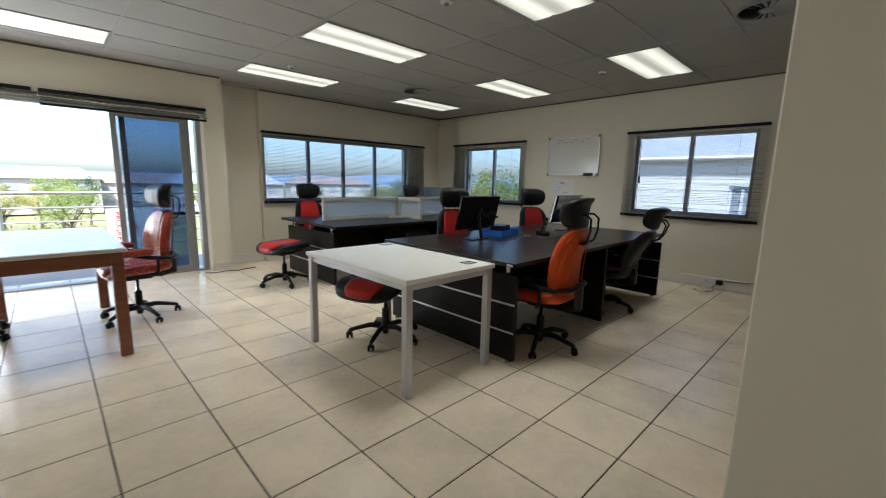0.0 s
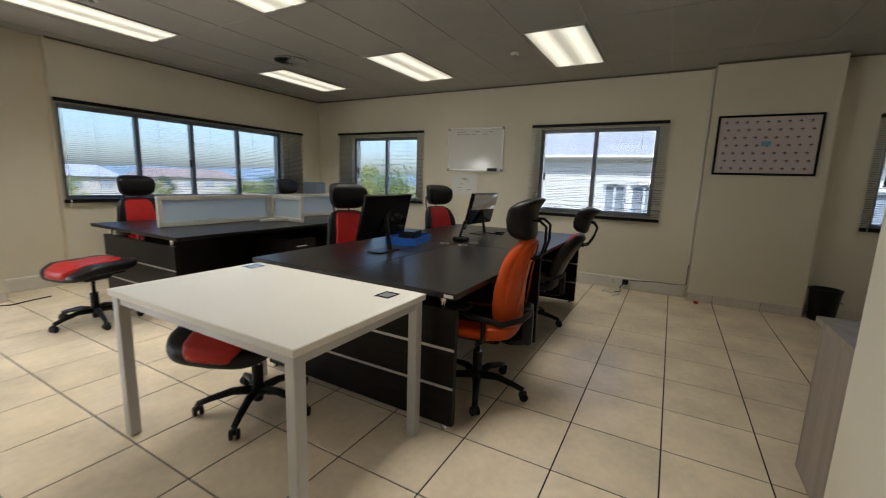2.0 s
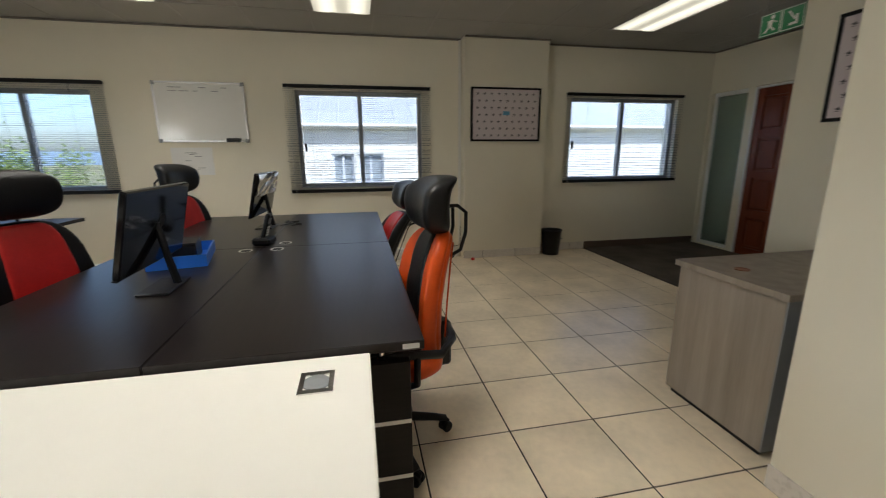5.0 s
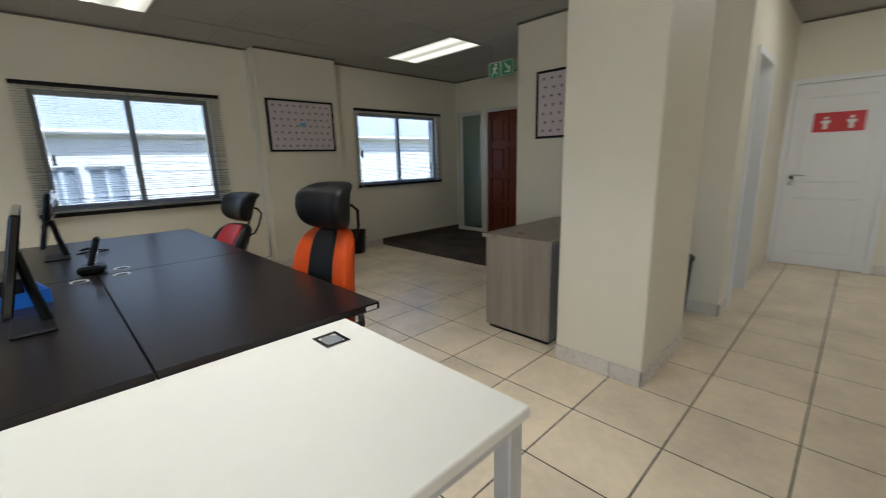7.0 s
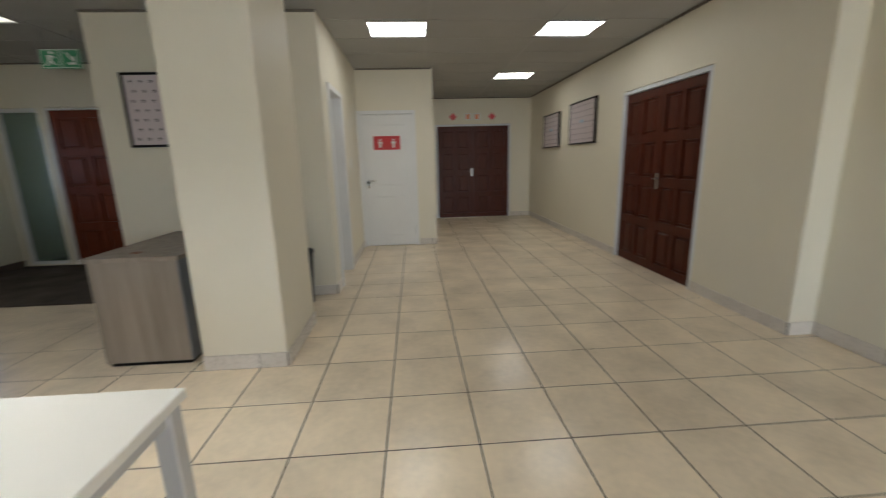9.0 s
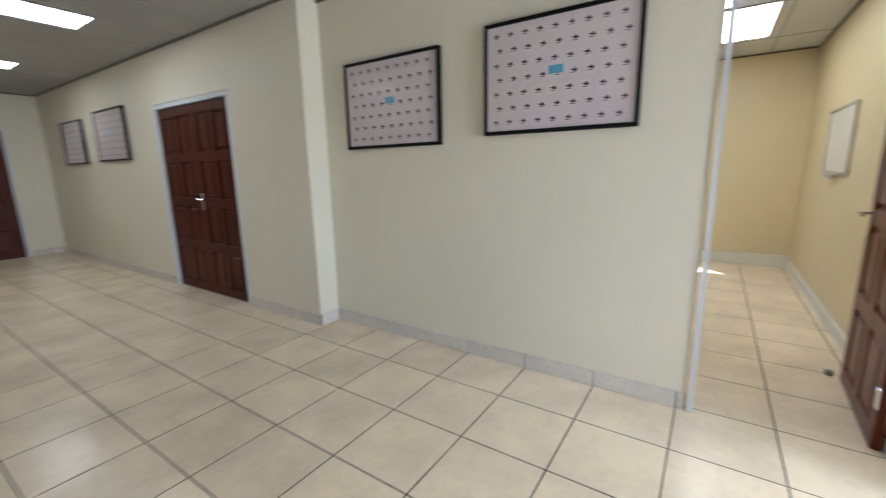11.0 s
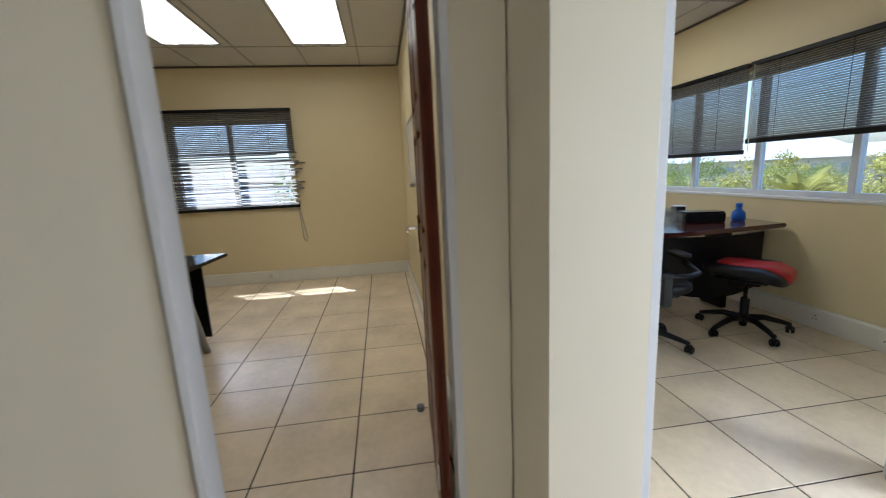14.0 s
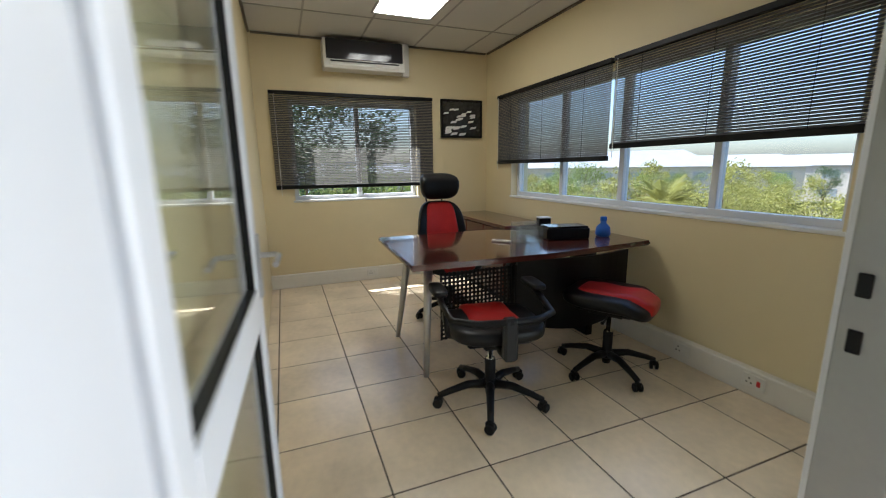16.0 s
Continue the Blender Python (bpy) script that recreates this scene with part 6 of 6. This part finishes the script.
for k in range(13):
    a = radians(62 + 10.5 * k + r.uniform(-2, 2))
    R = r.uniform(95, 150)
    house(R * math.cos(a), R * math.sin(a), r.uniform(16, 30), 10, r.uniform(5.5, 7.5), math.degrees(a) - 90 + r.uniform(-15, 15), (ROOFG if k > 5 else r.choice((ROOFR, ROOFR, ROOFG))), GZ - (R - 60) * 0.035 + 0.3, 2, 5)
house(-70, 62, 40, 14, 7.0, 48, ROOFG, GZ - 1.5, 2, 8, "long white industrial building far off")
house(-30, -4, 18, 9, 4.6, 82, ROOFG, GZ, 1, 5, "white low building across the street")

# neighbour building to the east
ob = thing("neighbour_building", (0, 0, 0), 0, "white neighbouring building with grey sheet roof", "building")
bm = bmesh.new()
for a, b, c, d in cells([-14, 5.2, -0.05, 0.63, 0.73, 1.30, -5.3, -4.0], [GZ, 2.02, 0.55, 1.36], [(-0.05, 0.63, 0.55, 1.36), (0.73, 1.30, 0.55, 1.36), (-5.3, -4.0, 0.55, 1.36)]):
    ico(bm, (11.0, a, c), (11.25, b, d))
ico(bm, (11.25, 4.95, GZ), (18, 5.2, 2.02))
ico(bm, (11.25, -14, GZ), (18, -13.75, 2.02))
part("wall", bm, PLAST, ob)
bm = bmesh.new()
v = [bm.verts.new(p) for p in ((10.86, -14.6, 2.10), (10.86, 5.9, 2.10), (17.0, 5.9, 5.3), (17.0, -14.6, 5.3), (10.86, -14.6, 2.02), (10.86, 5.9, 2.02), (17.0, 5.9, 5.22), (17.0, -14.6, 5.22))]
for f in ((0, 1, 2, 3), (7, 6, 5, 4), (0, 4, 5, 1), (1, 5, 6, 2), (2, 6, 7, 3), (3, 7, 4, 0)):
    bm.faces.new([v[i] for i in f])
rf = part("roof", bm, ROOFG, ob)
bm = bmesh.new()
for k in range(41):
    y = -14.4 + 0.5 * k
    q = [bm.verts.new(p) for p in ((10.86, y - 0.03, 2.105), (10.86, y, 2.112), (10.86, y + 0.03, 2.105), (17, y - 0.03, 5.305), (17, y, 5.312), (17, y + 0.03, 5.305))]
    for f in ((0, 1, 4, 3), (1, 2, 5, 4)):
        bm.faces.new([q[i] for i in f])
part("roof_ribs", bm, ROOFG, rf)
part("gutter", tube([(10.82, -14.5, 2.06), (10.82, 5.8, 2.06)], 0.05, 8), PLAST, ob)
part("downpipe", tube([(10.82, -3.0, 2.04), (10.88, -3.0, 1.8), (10.93, -3.0, 1.55), (10.93, -3.0, GZ)], 0.05, 8), PLAST, ob)
part("soffit", bx(10.87, 11.0, -14.5, 5.8, 1.98, 2.015), PLAST, ob)
for y0, y1 in ((-0.05, 0.63), (0.73, 1.30), (-5.3, -4.0)):
    w = part("window", bx(11.08, 11.12, y0 + 0.01, y1 - 0.01, 0.56, 1.35), WINDARK, ob)
    bm = bmesh.new()
    for a in ((y0, y0 + 0.06, 0.55, 1.36), (y1 - 0.06, y1, 0.55, 1.36), ((y0 + y1) / 2 - 0.03, (y0 + y1) / 2 + 0.03, 0.55, 1.36), (y0 + 0.06, y1 - 0.06, 0.55, 0.61), (y0 + 0.06, y1 - 0.06, 1.30, 1.36)):
        ico(bm, (11.05, a[0], a[2]), (11.10, a[1], a[3]))
    part("window_frame", bm, ALUW, w)

# own outer wall below, balcony with railing and sign
struct("facade", bx(-7.94, 5.02, -7.88, 5.70, GZ, -0.06), PLAST, "white plaster wall of the floor below", "wall")
struct("balcony", bx(-4.6, 0.9, 5.70, 7.05, -0.20, -0.03, 0.01), CONC, "concrete balcony slab outside the sliding door", "balcony")
ob = thing("balcony_railing", (0, 0, -0.03), 0, "galvanised steel balcony railing", "railing")
for x in (-4.5, -3.2, -1.9, -0.6, 0.8):
    part("post", tube([(x, 6.95, 0), (x, 6.95, 1.06)], 0.022, 8), STEEL, ob)
for z in (1.07, 0.86, 0.66, 0.46, 0.26):
    part("rail", tube([(-4.55, 6.95, z), (0.85, 6.95, z)], 0.024 if z > 1 else 0.012, 8), STEEL, ob)
for z in (1.07, 0.66, 0.26):
    part("rail", tube([(0.82, 5.72, z), (0.82, 6.95, z)], 0.02, 8), STEEL, ob)
ob = thing("caution_sign", (-0.40, 6.90, 0.46), 0, "white caution sign with red and blue letters on the railing", "sign")
part("board", bx(-0.40, 0.40, -0.006, 0.006, -0.30, 0.34, 0.002), WHITEP, ob)
for txt, x, m_, sz in (("PROGRESS", -0.26, REDS, 0.12), ("IN", -0.06, REDS, 0.13), ("CAUTION", 0.22, BLUEPL, 0.13)):
    cu = bpy.data.curves.new("lettering", 'FONT')
    cu.body, cu.size, cu.align_x, cu.extrude = txt, sz, 'CENTER', 0.001
    cu.materials.append(m_)
    o = new("lettering", cu)
    o.parent = ob
    o.matrix_basis = pose(x - 0.04, -0.009, 0.02, 90, 90, 0)

# ---- floor tiles ----
bm = bmesh.new()
for x0, x1, y0, y1 in ((-7.94, W - 0.22, -1.10, 5.86), (W - 0.22, 5.02, -6.90, 5.70), (W - 0.22, -0.76, -7.88, -6.90)):
    ico(bm, (x0, y0, -0.06), (x1, y1, -0.0022))
floor = struct("floor", bm, GROUT, "beige ceramic tile floor with dark grout", "floor")


def tile_bm(bm, i, j, g=0.0035, c=0.0014):
    x0, x1, y0, y1 = i * P + g, (i + 1) * P - g, j * P + g, (j + 1) * P - g
    lo = [bm.verts.new(p) for p in ((x0, y0, -0.004), (x1, y0, -0.004), (x1, y1, -0.004), (x0, y1, -0.004))]
    mid = [bm.verts.new(p) for p in ((x0, y0, -0.0012), (x1, y0, -0.0012), (x1, y1, -0.0012), (x0, y1, -0.0012))]
    hi = [bm.verts.new(p) for p in ((x0 + c, y0 + c, 0), (x1 - c, y0 + c, 0), (x1 - c, y1 - c, 0), (x0 + c, y1 - c, 0))]
    for a, b in ((lo, mid), (mid, hi)):
        for k in range(4):
            bm.faces.new((a[k], a[(k + 1) % 4], b[(k + 1) % 4], b[k]))
    bm.faces.new(hi)


bm = bmesh.new()
tile_bm(bm, 0, 0)
tile_me = mesh_of("tile", bm, TILE)
bm = bmesh.new()
count = 0
for i in range(-18, 12):
    for j in range(-18, 13):
        x, y = (i + 0.5) * P, (j + 0.5) * P
        room = (-7.94 < x < -3.6 and -1.1 < y < 5.8) or (-3.7 < x < 5.02 and -4.9 < y < 5.7) or (-3.7 < x < -0.76 and -7.88 < y < -4.8)
        if not room or (x > 2.3 and y < -2.6):
            continue
        near = (-3.6 < x < 1.8 and -2.2 < y < 3.4) or (-5.5 < x < -3.6 and 1.6 < y < 5.4)
        if near and count < 300:
            o = new("tile", tile_me)
            o.parent = floor
            o.matrix_basis = pose(i * P, j * P, 0)
            count += 1
        else:
            tile_bm(bm, i, j)
rest = part("tiles", bm, TILE, floor)
tagged(rest, kind="stuff")
